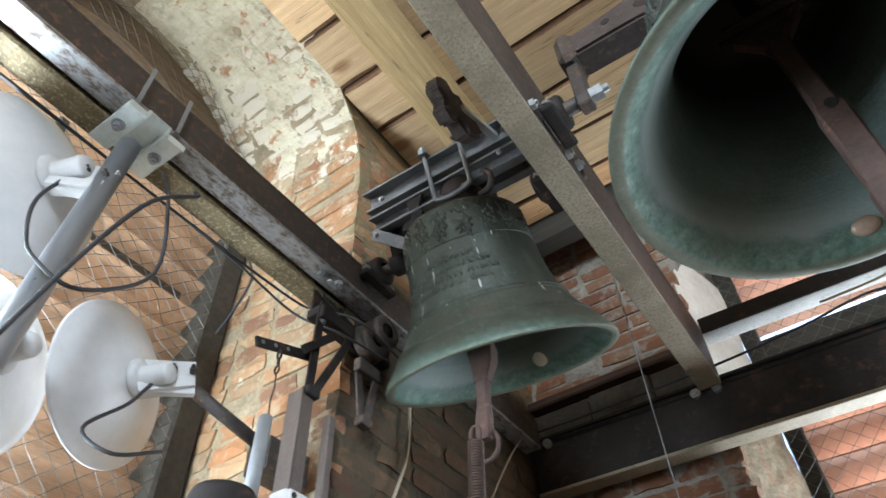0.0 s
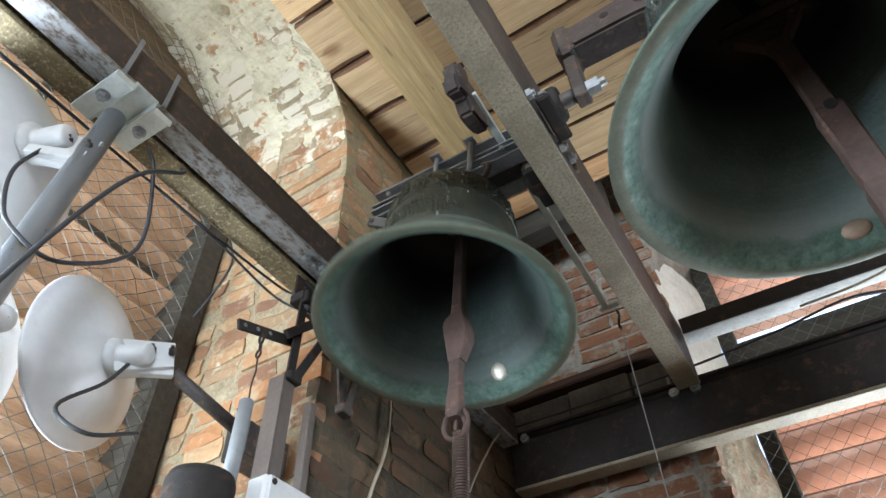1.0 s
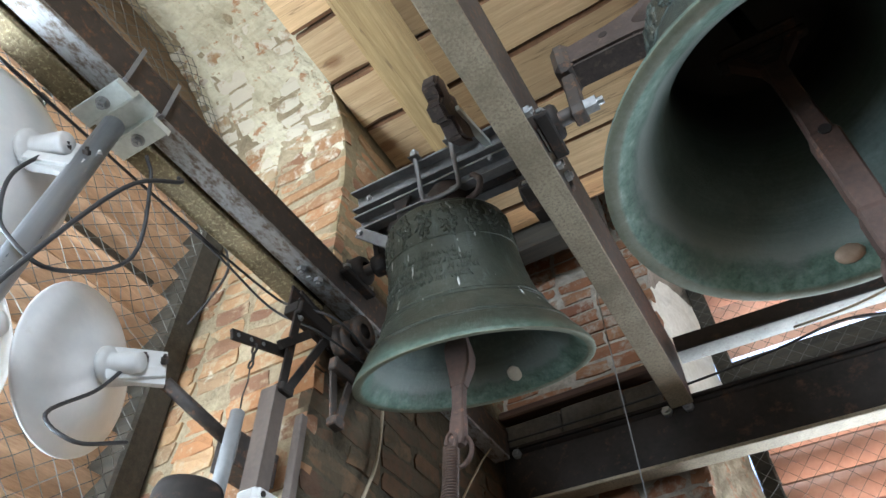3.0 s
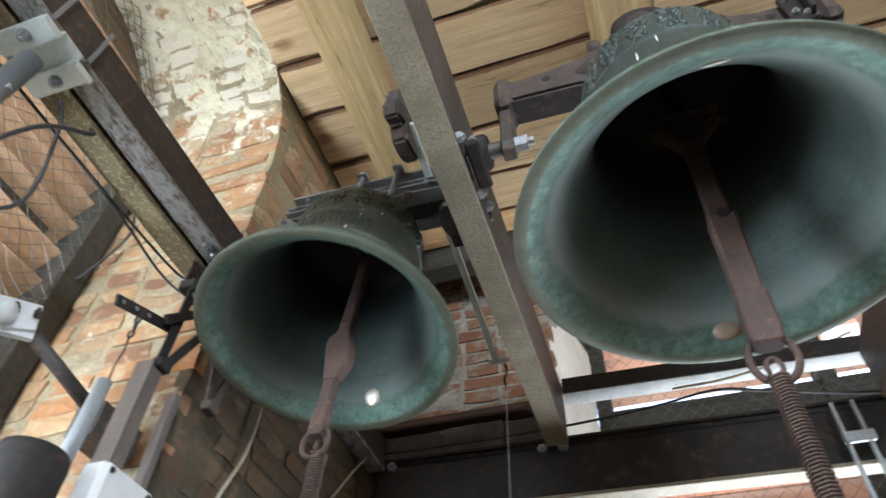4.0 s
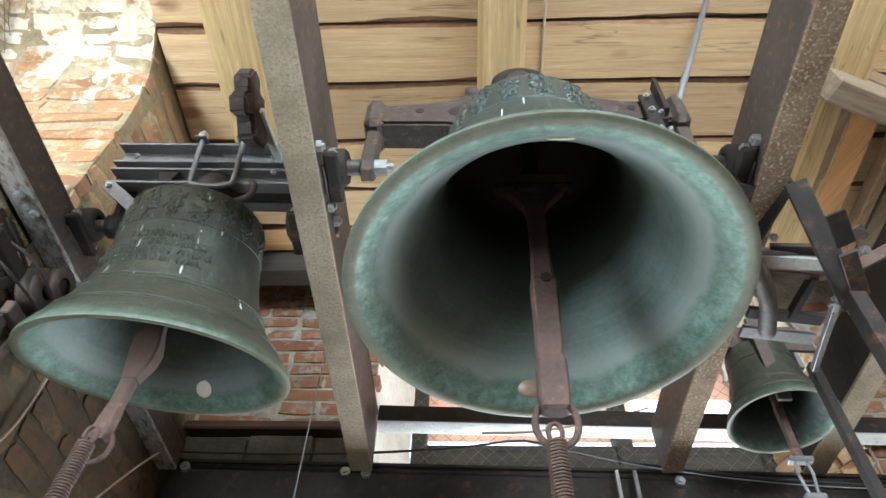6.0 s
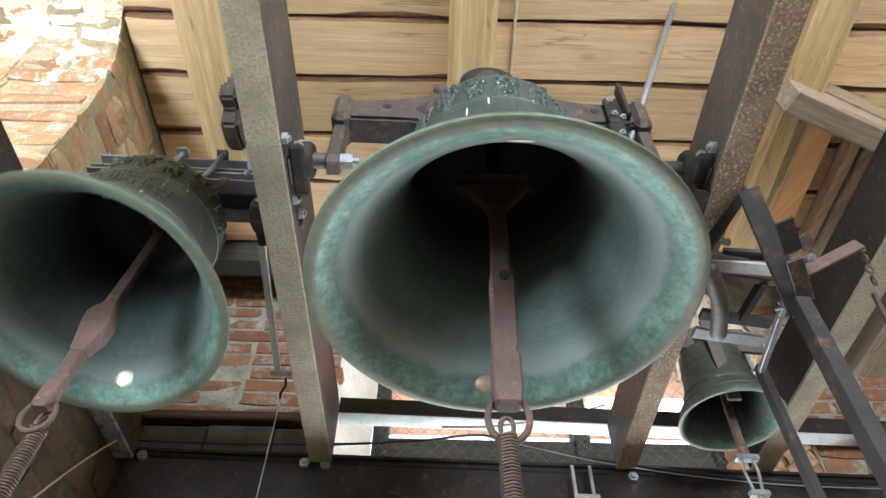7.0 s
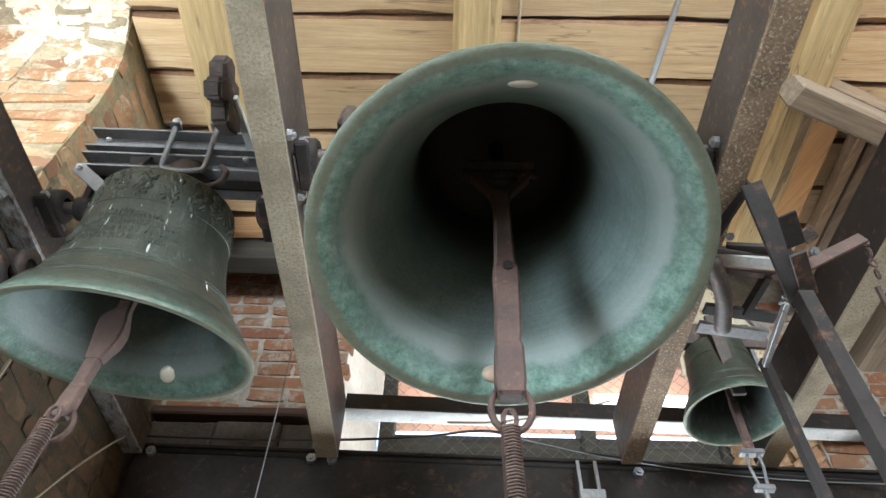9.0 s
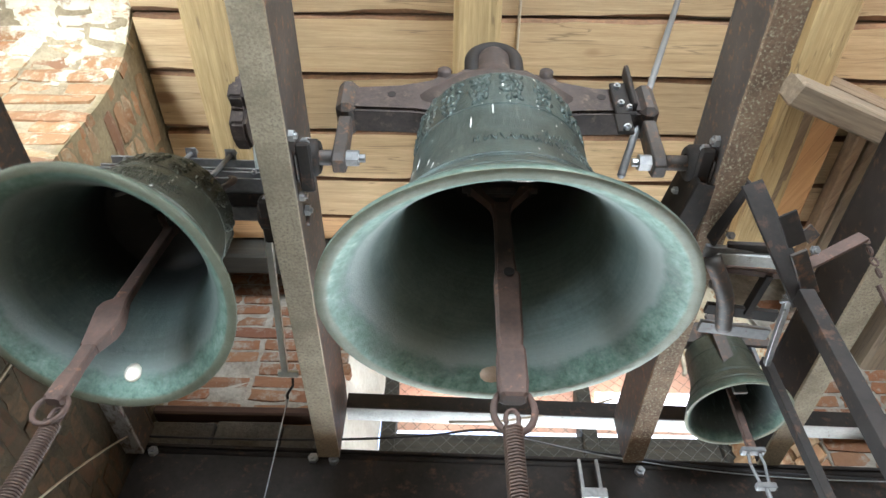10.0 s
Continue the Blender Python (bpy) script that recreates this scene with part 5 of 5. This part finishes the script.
# ---------------------------------------------------------------- antenna dishes
def antenna(centre, axis, R, label, clamp):
    """A dish seen from behind; axis: the way it faces. clamp: where its bracket grips the mast."""
    ob = thing("antenna_dish", centre, label, "antenna", "wireless antennas")
    turn = Vector(axis).to_track_quat("Z", "Y").to_matrix().to_4x4()
    prof = [(0.02 * R, -0.36 * R)] + [(R * k / 12, -0.36 * R * (1 - (k / 12) ** 2)) for k in range(1, 13)]
    prof += [(R * 1.03, 0.0), (R * 1.035, 0.03 * R), (R * 1.0, 0.035 * R)]
    prof += [(R * k / 12, -0.33 * R * (1 - (k / 12) ** 2)) for k in range(11, 0, -1)]
    d = lathe(bmesh.new(), prof, 56)
    part("reflector", d, M["dish"], ob, "white enamelled reflector", True).matrix_basis = turn
    base = lathe(bmesh.new(), [(0.20 * R, -0.35 * R), (0.23 * R, -0.37 * R), (0.23 * R, -0.42 * R), (0.16 * R, -0.46 * R), (0.135 * R, -0.47 * R), (0.13 * R, -0.78 * R), (0.11 * R, -0.82 * R), (0.001, -0.825 * R)], 24)
    part("radio_housing", base, M["plastic_white"], ob, "white plastic radio housing", True).matrix_basis = turn
    c = Vector(clamp) - Vector(centre)
    stem = (turn.to_3x3() @ Vector((0, 0, -0.42 * R)))
    br = bmesh.new()
    bar(br, stem, c, 0.075 * R / 0.16, 0.014)
    bar(br, stem + Vector((0, 0, -0.03)), c + Vector((0, 0, -0.012)), 0.02, 0.030)
    part("bracket", br, M["plastic_white"], ob, "ribbed white bracket")
    for f in (0.55, 0.92):
        p = stem.lerp(c, f)
        part("bolt", hexnut(bmesh.new(), p + Vector((0.008, -0.004, 0.008)), (0.6, -0.6, 0.5), 0.007, 0.012), M["steel_dark"], ob)
    return ob, Vector(centre) + turn.to_3x3() @ Vector((0.0, -0.12 * R, -0.6 * R))


mast = thing("antenna_mast", (-0.950, 0.287, 1.0), "galvanised steel mast clamped under the grey channel", "mast")
part("tube", tubed([(0, -0.075, 0), (0, 0, 1.575)], 0.0205, 18), M["mast_tube"], mast, "", True)
# folded hat-shaped clamp plate under the flange
for name, lo, hi in (("clamp_flange", (-0.062, -0.056, 1.598), (0.064, -0.017, 1.602)), ("clamp_flange", (-0.066, 0.034, 1.598), (0.058, 0.072, 1.602)),
                     ("clamp_web", (-0.062, -0.017, 1.598), (0.064, -0.013, 1.618)), ("clamp_web", (-0.066, 0.030, 1.598), (0.058, 0.034, 1.618)),
                     ("clamp_crown", (-0.062, -0.017, 1.618), (0.060, 0.034, 1.622))):
    part(name, boxed(lo, hi, 0.001), M["zinc_bright"], mast, "bright folded clamp plate")
for name, lo, hi in (("clamp_lip", (0.064, -0.056, 1.586), (0.067, -0.017, 1.602)), ("clamp_lip", (0.058, 0.034, 1.586), (0.061, 0.072, 1.602))):
    part(name, boxed(lo, hi, 0.0008), M["zinc_bright"], mast)
for p in ((0.004, -0.037, 1.598), (-0.004, 0.052, 1.598)):
    part("clamp_washer", tubed([Vector(p), Vector(p) - Vector((0, 0, 0.002))], 0.013, 14), M["zinc"], mast)
    part("clamp_bolt", hexnut(bmesh.new(), Vector(p) - Vector((0, 0, 0.002)), (0, 0, -1), 0.009, 0.010), M["zinc"], mast)
for y in (-0.040, 0.050):
    strap = bmesh.new()
    box(strap, (0.030, y - 0.004, 1.636), (0.050, y + 0.004, 1.640))
    box(strap, (0.0475, y - 0.004, 1.638), (0.0500, y + 0.004, 1.752))
    part("strap", strap, M["plastic_grey"], mast, "pale cable tie")

d1, cab1 = antenna((-1.164, 0.524, 2.268), (-0.93, -0.37, 0.02), 0.152, "white wireless dish antenna facing the louvres", (-1.055, 0.625, 2.285))
d2, cab2 = antenna((-1.085, 0.205, 2.475), (-0.95, -0.30, 0.02), 0.163, "white wireless dish antenna clamped to the mast", (-0.940, 0.283, 2.44))
d3, cab3 = antenna((-1.175, 0.295, 2.185), (-0.95, -0.30, 0.02), 0.16, "white wireless dish antenna low on the mast", (-0.945, 0.265, 2.12))

stub = thing("wall_stub_mast", (-1.06, 0.635, 2.265), "short dark tube bracketed off the brick jamb", "mast")
part("tube", tubed([(0, 0, 0), (0.035, 0.165, -0.06)], 0.013, 14), M["steel_dark"], stub, "", True)
part("wall_plate", boxed((0.0, 0.15, -0.11), (0.06, 0.262, -0.04), 0.002), M["steel_dark"], stub)


def cable(pts, r, label, mat="rubber", cat="cable"):
    ob = make("cable", tubed(smooth_path(pts, 6), r, 7), M[mat], True)
    return tagged(ob, label, cat, "cables")


cable([cab1, cab1 + Vector((0.0, -0.03, -0.06)), (-1.06, 0.46, 2.10), (-1.02, 0.50, 2.06), (-1.02, 0.58, 2.10)], 0.0035, "black lead curling from the dish radio")
cable([cab2, cab2 + Vector((0.0, -0.02, -0.08)), (-0.96, 0.22, 2.28), (-0.93, 0.24, 2.22), (-0.91, 0.31, 2.2), (-0.90, 0.40, 2.30), (-0.895, 0.37, 2.46), (-0.89, 0.34, 2.50)], 0.0035, "black lead looping below the mast clamp")
cable([(-0.90, 0.24, 2.06), (-0.885, 0.285, 2.25), (-0.87, 0.335, 2.40), (-0.86, 0.40, 2.47), (-0.87, 0.40, 2.49)], 0.004, "black lead running up the mast")
cable([(-1.045, -0.5, 2.622), (-1.043, 0.1, 2.618), (-1.045, 0.45, 2.615), (-1.04, 0.80, 2.618), (-1.0, 0.86, 2.60), (-0.90, 0.90, 2.54), (-0.88, 1.05, 2.50)], 0.0032, "black cable along the girder")
cable([(-1.050, -0.5, 2.622), (-1.048, 0.3, 2.620), (-1.048, 0.62, 2.612), (-1.02, 0.80, 2.56), (-0.93, 0.87, 2.50), (-0.89, 1.0, 2.48)], 0.003, "black cable sagging beside the girder")
cable([(-1.43, 0.885, 3.14), (-1.36, 0.887, 3.00), (-1.34, 0.888, 2.90), (-1.42, 0.888, 2.78), (-1.50, 0.885, 2.72)], 0.004, "black cable hung down the jamb")
cable([(-0.96, 1.19, 2.60), (-0.955, 1.175, 2.50), (-0.955, 1.162, 2.33), (-0.955, 1.11, 2.19), (-0.955, 1.06, 2.0)], 0.0042, "beige cable clipped to the brick wall", "cord")
cable([(-0.955, 1.825, 2.705), (-0.66, 1.825, 2.70), (-0.32, 1.825, 2.705), (-0.05, 1.825, 2.725), (0.155, 1.823, 2.748), (0.34, 1.825, 2.70), (0.55, 1.825, 2.665), (0.88, 1.825, 2.625), (1.3, 1.825, 2.60)], 0.004, "black cable looped along the cross girder")
cable([(0.155, 1.82, 2.742), (0.55, 1.82, 2.652), (1.0, 1.82, 2.60), (1.5, 1.82, 2.59)], 0.002, "thin grey cable along the cross girder", "plastic_grey")
cable([(-0.95, 1.93, 2.875), (-0.75, 1.93, 2.868), (-0.55, 1.93, 2.872), (-0.41, 1.93, 2.90)], 0.006, "pale conduit sagging along the back wall", "cord")
cable([(0.205, 0.0, 3.500), (0.21, 0.6, 3.500), (0.212, 1.2, 3.500), (0.21, 1.6, 3.500)], 0.005, "beige cable clipped along the ceiling", "cord")
cable([(0.668, 1.45, 2.95), (0.667, 1.45, 2.80), (0.662, 1.45, 2.70), (0.655, 1.45, 2.68)], 0.006, "beige cord beside the small bell", "cord")
cable([(0.02, 1.80, 2.76), (0.20, 1.81, 2.775), (0.42, 1.82, 2.83), (0.56, 1.83, 2.88)], 0.004, "pale cord slung over the rail", "cord")
cable([(-0.94, 1.80, 2.71), (-0.93, 1.65, 2.55), (-0.90, 1.45, 2.32), (-0.86, 1.25, 2.05), (-0.84, 1.15, 1.85)], 0.003, "beige cord led back from the clapper", "cord")
for x in (0.41, 0.462):
    w = tagged(make("guide_bar", boxed((x - 0.005, 1.79, 1.6), (x + 0.005, 1.80, 2.63), 0.001), M["zinc"]), "slim bare steel guide bar in front of the girder", "bar", "guide bars")
clamp = tagged(make("rope_clamp", boxed((0.40, 1.775, 2.50), (0.475, 1.788, 2.53), 0.002), M["zinc"]), "bright clamp across the guide bars", "clamp")

# ---------------------------------------------------------------- drive motor corner
motor = thing("drive_motor", (-0.905, 0.635, 1.90), "grey drum-shaped bell drive motor with a pipe", "motor")
part("drum", lathe(bmesh.new(), [(0.002, -0.2), (0.05, -0.2), (0.052, 0.10), (0.048, 0.112), (0.002, 0.113)], 28), M["steel_black"], motor, "", True)
part("pipe", tubed([(0.005, 0.045, 0.10), (0.0, 0.052, 0.275)], 0.0125, 14), M["plastic_grey"], motor, "grey plastic pipe", True)
wire = thing("pull_line", (-0.950, 0.728, 2.372), "thin twisted line hooked to the flat arm", "wire")
part("hook", tubed([(0.006 * math.sin(a), 0, -0.012 + 0.012 * math.cos(a)) for a in [k * 0.5 for k in range(13)]], 0.0026, 6), M["steel_black"], wire)
part("shank", tubed([(0, 0, -0.022), (0.001, 0.001, -0.042)], 0.0034, 6), M["steel_black"], wire)
part("eye", tubed([(0.006 * math.sin(a), 0, -0.050 + 0.009 * math.cos(a)) for a in [k * 0.5 for k in range(13)]], 0.0022, 6), M["steel_black"], wire)
part("line", tubed([(0, 0, -0.058), (0.002 * 1, 0.001, -0.09), (-0.002, 0.0, -0.12), (0, 0.002, -0.175)], 0.0016, 6), M["steel_black"], wire)
jbox = thing("junction_box", (-0.85, 0.74, 1.97), "pale grey plastic junction box beside the posts", "junction box")
part("body", boxed((-0.02, -0.05, -0.06), (0.02, 0.06, 0.055), 0.005), M["plastic_white"], jbox)
part("lid", boxed((0.0205, -0.047, -0.057), (0.027, 0.057, 0.052), 0.003), M["plastic_white"], jbox)
for y, z in ((-0.038, 0.042), (0.048, 0.042)):
    part("screw", tubed([(0.027, y, z), (0.029, y, z)], 0.005, 10), M["steel_black"], jbox)

# ---------------------------------------------------------------- bricks, last
def brick_mesh(length, height, seed, mat, proud=0.009):
    rg = random.Random(seed)
    bm = bmesh.new()
    j = lambda s: rg.uniform(-s, s)
    nx, ny = 4, 3
    g = [[bm.verts.new((length * (i / (nx - 1) - 0.5) * (0.975 if k in (0, ny - 1) else 1) + j(0.006), height * (k / (ny - 1) - 0.5) * (0.93 if i in (0, nx - 1) else 1) + j(0.0045), -proud + j(0.0035) + (0.005 if i in (0, nx - 1) or k in (0, ny - 1) else 0))) for i in range(nx)] for k in range(ny)]
    for k in range(ny - 1):
        for i in range(nx - 1):
            bm.faces.new((g[k][i], g[k + 1][i], g[k + 1][i + 1], g[k][i + 1]))
    edge = [g[0][i] for i in range(nx)] + [g[k][nx - 1] for k in range(1, ny)] + [g[ny - 1][i] for i in range(nx - 2, -1, -1)] + [g[k][0] for k in range(ny - 2, 0, -1)]
    back = [bm.verts.new((v.co.x * 1.02, v.co.y * 1.02, 0.03)) for v in edge]
    for k in range(len(edge)):
        bm.faces.new((edge[k], edge[(k + 1) % len(edge)], back[(k + 1) % len(edge)], back[k]))
    bmesh.ops.recalc_face_normals(bm, faces=bm.faces[:])
    me = bpy.data.meshes.new("brick")
    bm.to_mesh(me)
    bm.free()
    me.materials.append(M[mat])
    return me


def brick_set(course, joint, seed, mat="brick", proud=0.009):
    one = lambda length, k: brick_mesh(length, course - joint, seed + k, mat, proud)
    return course, [one(0.255, k) for k in range(9)], [one(0.122, 20 + k) for k in range(9)], [one(0.062, 40 + k) for k in range(4)]


LEFT_BRICKS, BACK_BRICKS = brick_set(0.057, 0.007, 100), brick_set(0.059, 0.012, 200, "brick_red")
UPPER_BRICKS = brick_set(0.060, 0.008, 500, "brick", 0.0055)
INNER_BRICKS = brick_set(0.060, 0.009, 300, "brick_smear_shade", 0.0055)


def brick_face(parent, m, u0, u1, z0, z1, seed, bricks, skip=None):
    """Courses of bricks on the plane of m (x along, y up, z into the wall), alternately stretchers and headers."""
    rg = random.Random(seed)
    COURSE, STRETCH, HEADER, CLOSER = bricks
    for c in range(int((z1 - z0) / COURSE)):
        z = z0 + (c + 0.5) * COURSE
        u, long = u0, c % 2 == 0
        while u < u1 - 0.03:
            room = u1 - u
            kinds = [(STRETCH, 0.255), (HEADER, 0.122), (CLOSER, 0.062)]
            pick = kinds[0] if long and room > 0.25 else kinds[1] if room > 0.118 else kinds[2]
            if rg.random() < 0.13 and room > 0.13:
                pick = kinds[1]
            length = pick[1]
            mid = u + length / 2
            if not (skip and skip(mid, z)) and rg.random() > 0.02:
                ob = new("brick", rg.choice(pick[0]))
                ob.parent = parent
                ob.matrix_basis = m @ pose(mid + rg.uniform(-0.004, 0.004), z + rg.uniform(-0.004, 0.004), rg.uniform(-0.004, 0.004), rg.uniform(-1.6, 1.6), rg.uniform(-1.0, 1.0), rg.uniform(-1.3, 1.3)) @ Matrix.Rotation(math.pi * rg.randint(0, 1), 4, "Z")
            u += length + 0.016


def arch_bricks(parent, c, r, spring, a1, seed):
    """The courses go on round the arch above the springing."""
    rg = random.Random(seed)
    COURSE, STRETCH, HEADER, _ = LEFT_BRICKS
    n = int(a1 * r / COURSE)
    for k in range(n):
        a, u = (k + 0.5) * COURSE / r, (0.0 if k % 2 else 0.02)
        while u < 0.44:
            long = k % 2 == 0 and rg.random() > 0.2 and u < 0.22
            length = 0.255 if long else 0.122
            ob = new("brick", rg.choice(STRETCH if long else HEADER))
            ob.parent = parent
            ob.matrix_basis = Matrix.Translation((XL - u - length / 2, c + r * math.cos(a), spring + r * math.sin(a))) @ Matrix.Rotation(a, 4, "X") @ Matrix(((-1, 0, 0, 0), (0, 0, 1, 0), (0, 1, 0, 0), (0, 0, 0, 1))) @ pose(0, 0, rg.uniform(-0.004, 0.004), rg.uniform(-1.6, 1.6), rg.uniform(-1, 1), rg.uniform(-1.5, 1.5))
            u += length + 0.016


jamb = Matrix(((-1, 0, 0, XL), (0, 0, 1, 0.932), (0, 1, 0, 0), (0, 0, 0, 1)))
brick_face(wall_obs["wall_left"], jamb, 0.0, 0.46, 1.94, 3.175, 1, LEFT_BRICKS)
arch_bricks(wall_obs["wall_left"], 0.29, 0.641, 3.17, 1.25, 8)
inner = Matrix(((0, 0, -1, XL), (1, 0, 0, 0), (0, 1, 0, 0), (0, 0, 0, 1)))
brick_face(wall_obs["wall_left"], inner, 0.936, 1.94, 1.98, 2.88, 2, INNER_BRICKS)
brick_face(wall_obs["wall_left"], inner, 0.936, 1.94, 2.882, 3.17, 22, UPPER_BRICKS)
# above the springing the face follows the arch
brick_face(wall_obs["wall_left"], inner, 0.70, 1.69, 3.172, 3.50, 12, UPPER_BRICKS, lambda u, z: math.hypot(u - 0.06 - 0.29, z - 3.17) < 0.645)
backw = Matrix(((1, 0, 0, 0), (0, 0, 1, YB), (0, 1, 0, 0), (0, 0, 0, 1)))
brick_face(wall_obs["wall_back"], backw, XL + 0.02, -0.365, 2.16, 4.0, 3, BACK_BRICKS)
rjamb = Matrix.Translation((1.265, 1.955, 0)) @ Matrix.Rotation(radians(17), 4, "Z") @ Matrix(((0, 0, 1, 0), (1, 0, 0, -1.955), (0, 1, 0, 0), (0, 0, 0, 1)))
brick_face(wall_obs["wall_back"], rjamb, 1.955, 2.36, 2.3, 3.3, 4, LEFT_BRICKS)
brick_face(wall_obs["wall_back"], backw, 1.275, 1.86, 2.3, 3.5, 5, BACK_BRICKS)
ljamb = Matrix(((0, 0, -1, -0.36), (1, 0, 0, 0), (0, 1, 0, 0), (0, 0, 0, 1)))
brick_face(wall_obs["wall_back"], ljamb, 1.955, 2.30, 2.16, 2.72, 6, BACK_BRICKS)


# ---------------------------------------------------------------- movement
def swing_small(t):
    """The small bell's angle: a slowly dying swing."""
    push = float(np.interp(t, [0.0, 0.5, 1.0, 1.5, 2.0, 2.7, 3.3, 3.5, 4.0, 4.5, 5.0, 5.5, 7.5, 8.0, 9.0, 9.5, 10.0], [0.9, -2.7, 0.5, 0.0, 2.3, 0.0, -0.8, 2.0, 0.7, -1.3, 0.7, 0.0, 0.0, -0.8, 0.8, -1.2, -1.2]))
    return push + 25.7 * math.exp(-0.057 * t) * math.cos(2 * math.pi * (t + 0.075) / 1.521)


def swing_big(t):
    """The large bell rests, then its drive starts to rock it."""
    ts = [0.0, 8.1, 8.3, 8.4, 8.5, 8.6, 8.7, 8.8, 8.9, 9.0, 9.1, 9.2, 9.3, 9.4, 9.5, 9.6, 9.7, 9.8, 9.9, 10.0]
    an = [0.0, 0.2, -1.2, -2.4, -3.8, -5.5, -7.4, -9.2, -10.1, -10.3, -9.6, -8.3, -6.0, -3.0, 0.6, 3.8, 6.4, 8.2, 9.0, 9.1]
    return float(np.interp(t, ts, an))


def hang(axis, angle, pivot, tip):
    """The clapper's turn on its bell that points it from its pivot to a tip in the world."""
    local = Matrix.Rotation(radians(-angle), 3, "X") @ (Vector(tip) - Vector(axis))
    return math.degrees(math.atan2(local.y, -(local.z - pivot)))


LEAN = 2.0      # the small bell's axle dips slightly


def motions():
    ticks = [k / 10 for k in range(101)]
    walk(small, [(t, pose(*B1, swing_small(t), LEAN)) for t in ticks])
    walk(clap1, [(t, pose(0.030, 0, -0.02, hang(B1, swing_small(t), -0.02, (B1[0], 0.918 + 0.0016 * swing_small(t), 2.18)))) for t in ticks])
    walk(big, [(t, pose(*B2, swing_big(t))) for t in ticks])
    walk(clap2, [(t, pose(0, 0, -0.09, hang(B2, swing_big(t), -0.09, (B2[0], 0.842, 2.14)))) for t in ticks])
    rows = []
    for t in ticks:
        end = Vector(B1) + Matrix.Rotation(radians(LEAN), 3, "Y") @ Matrix.Rotation(radians(swing_small(t)), 3, "X") @ Vector((0.188, 0.61, 0.162))
        rows.append((t, pose(*end)))
    walk(hook_wire, rows)


motions()
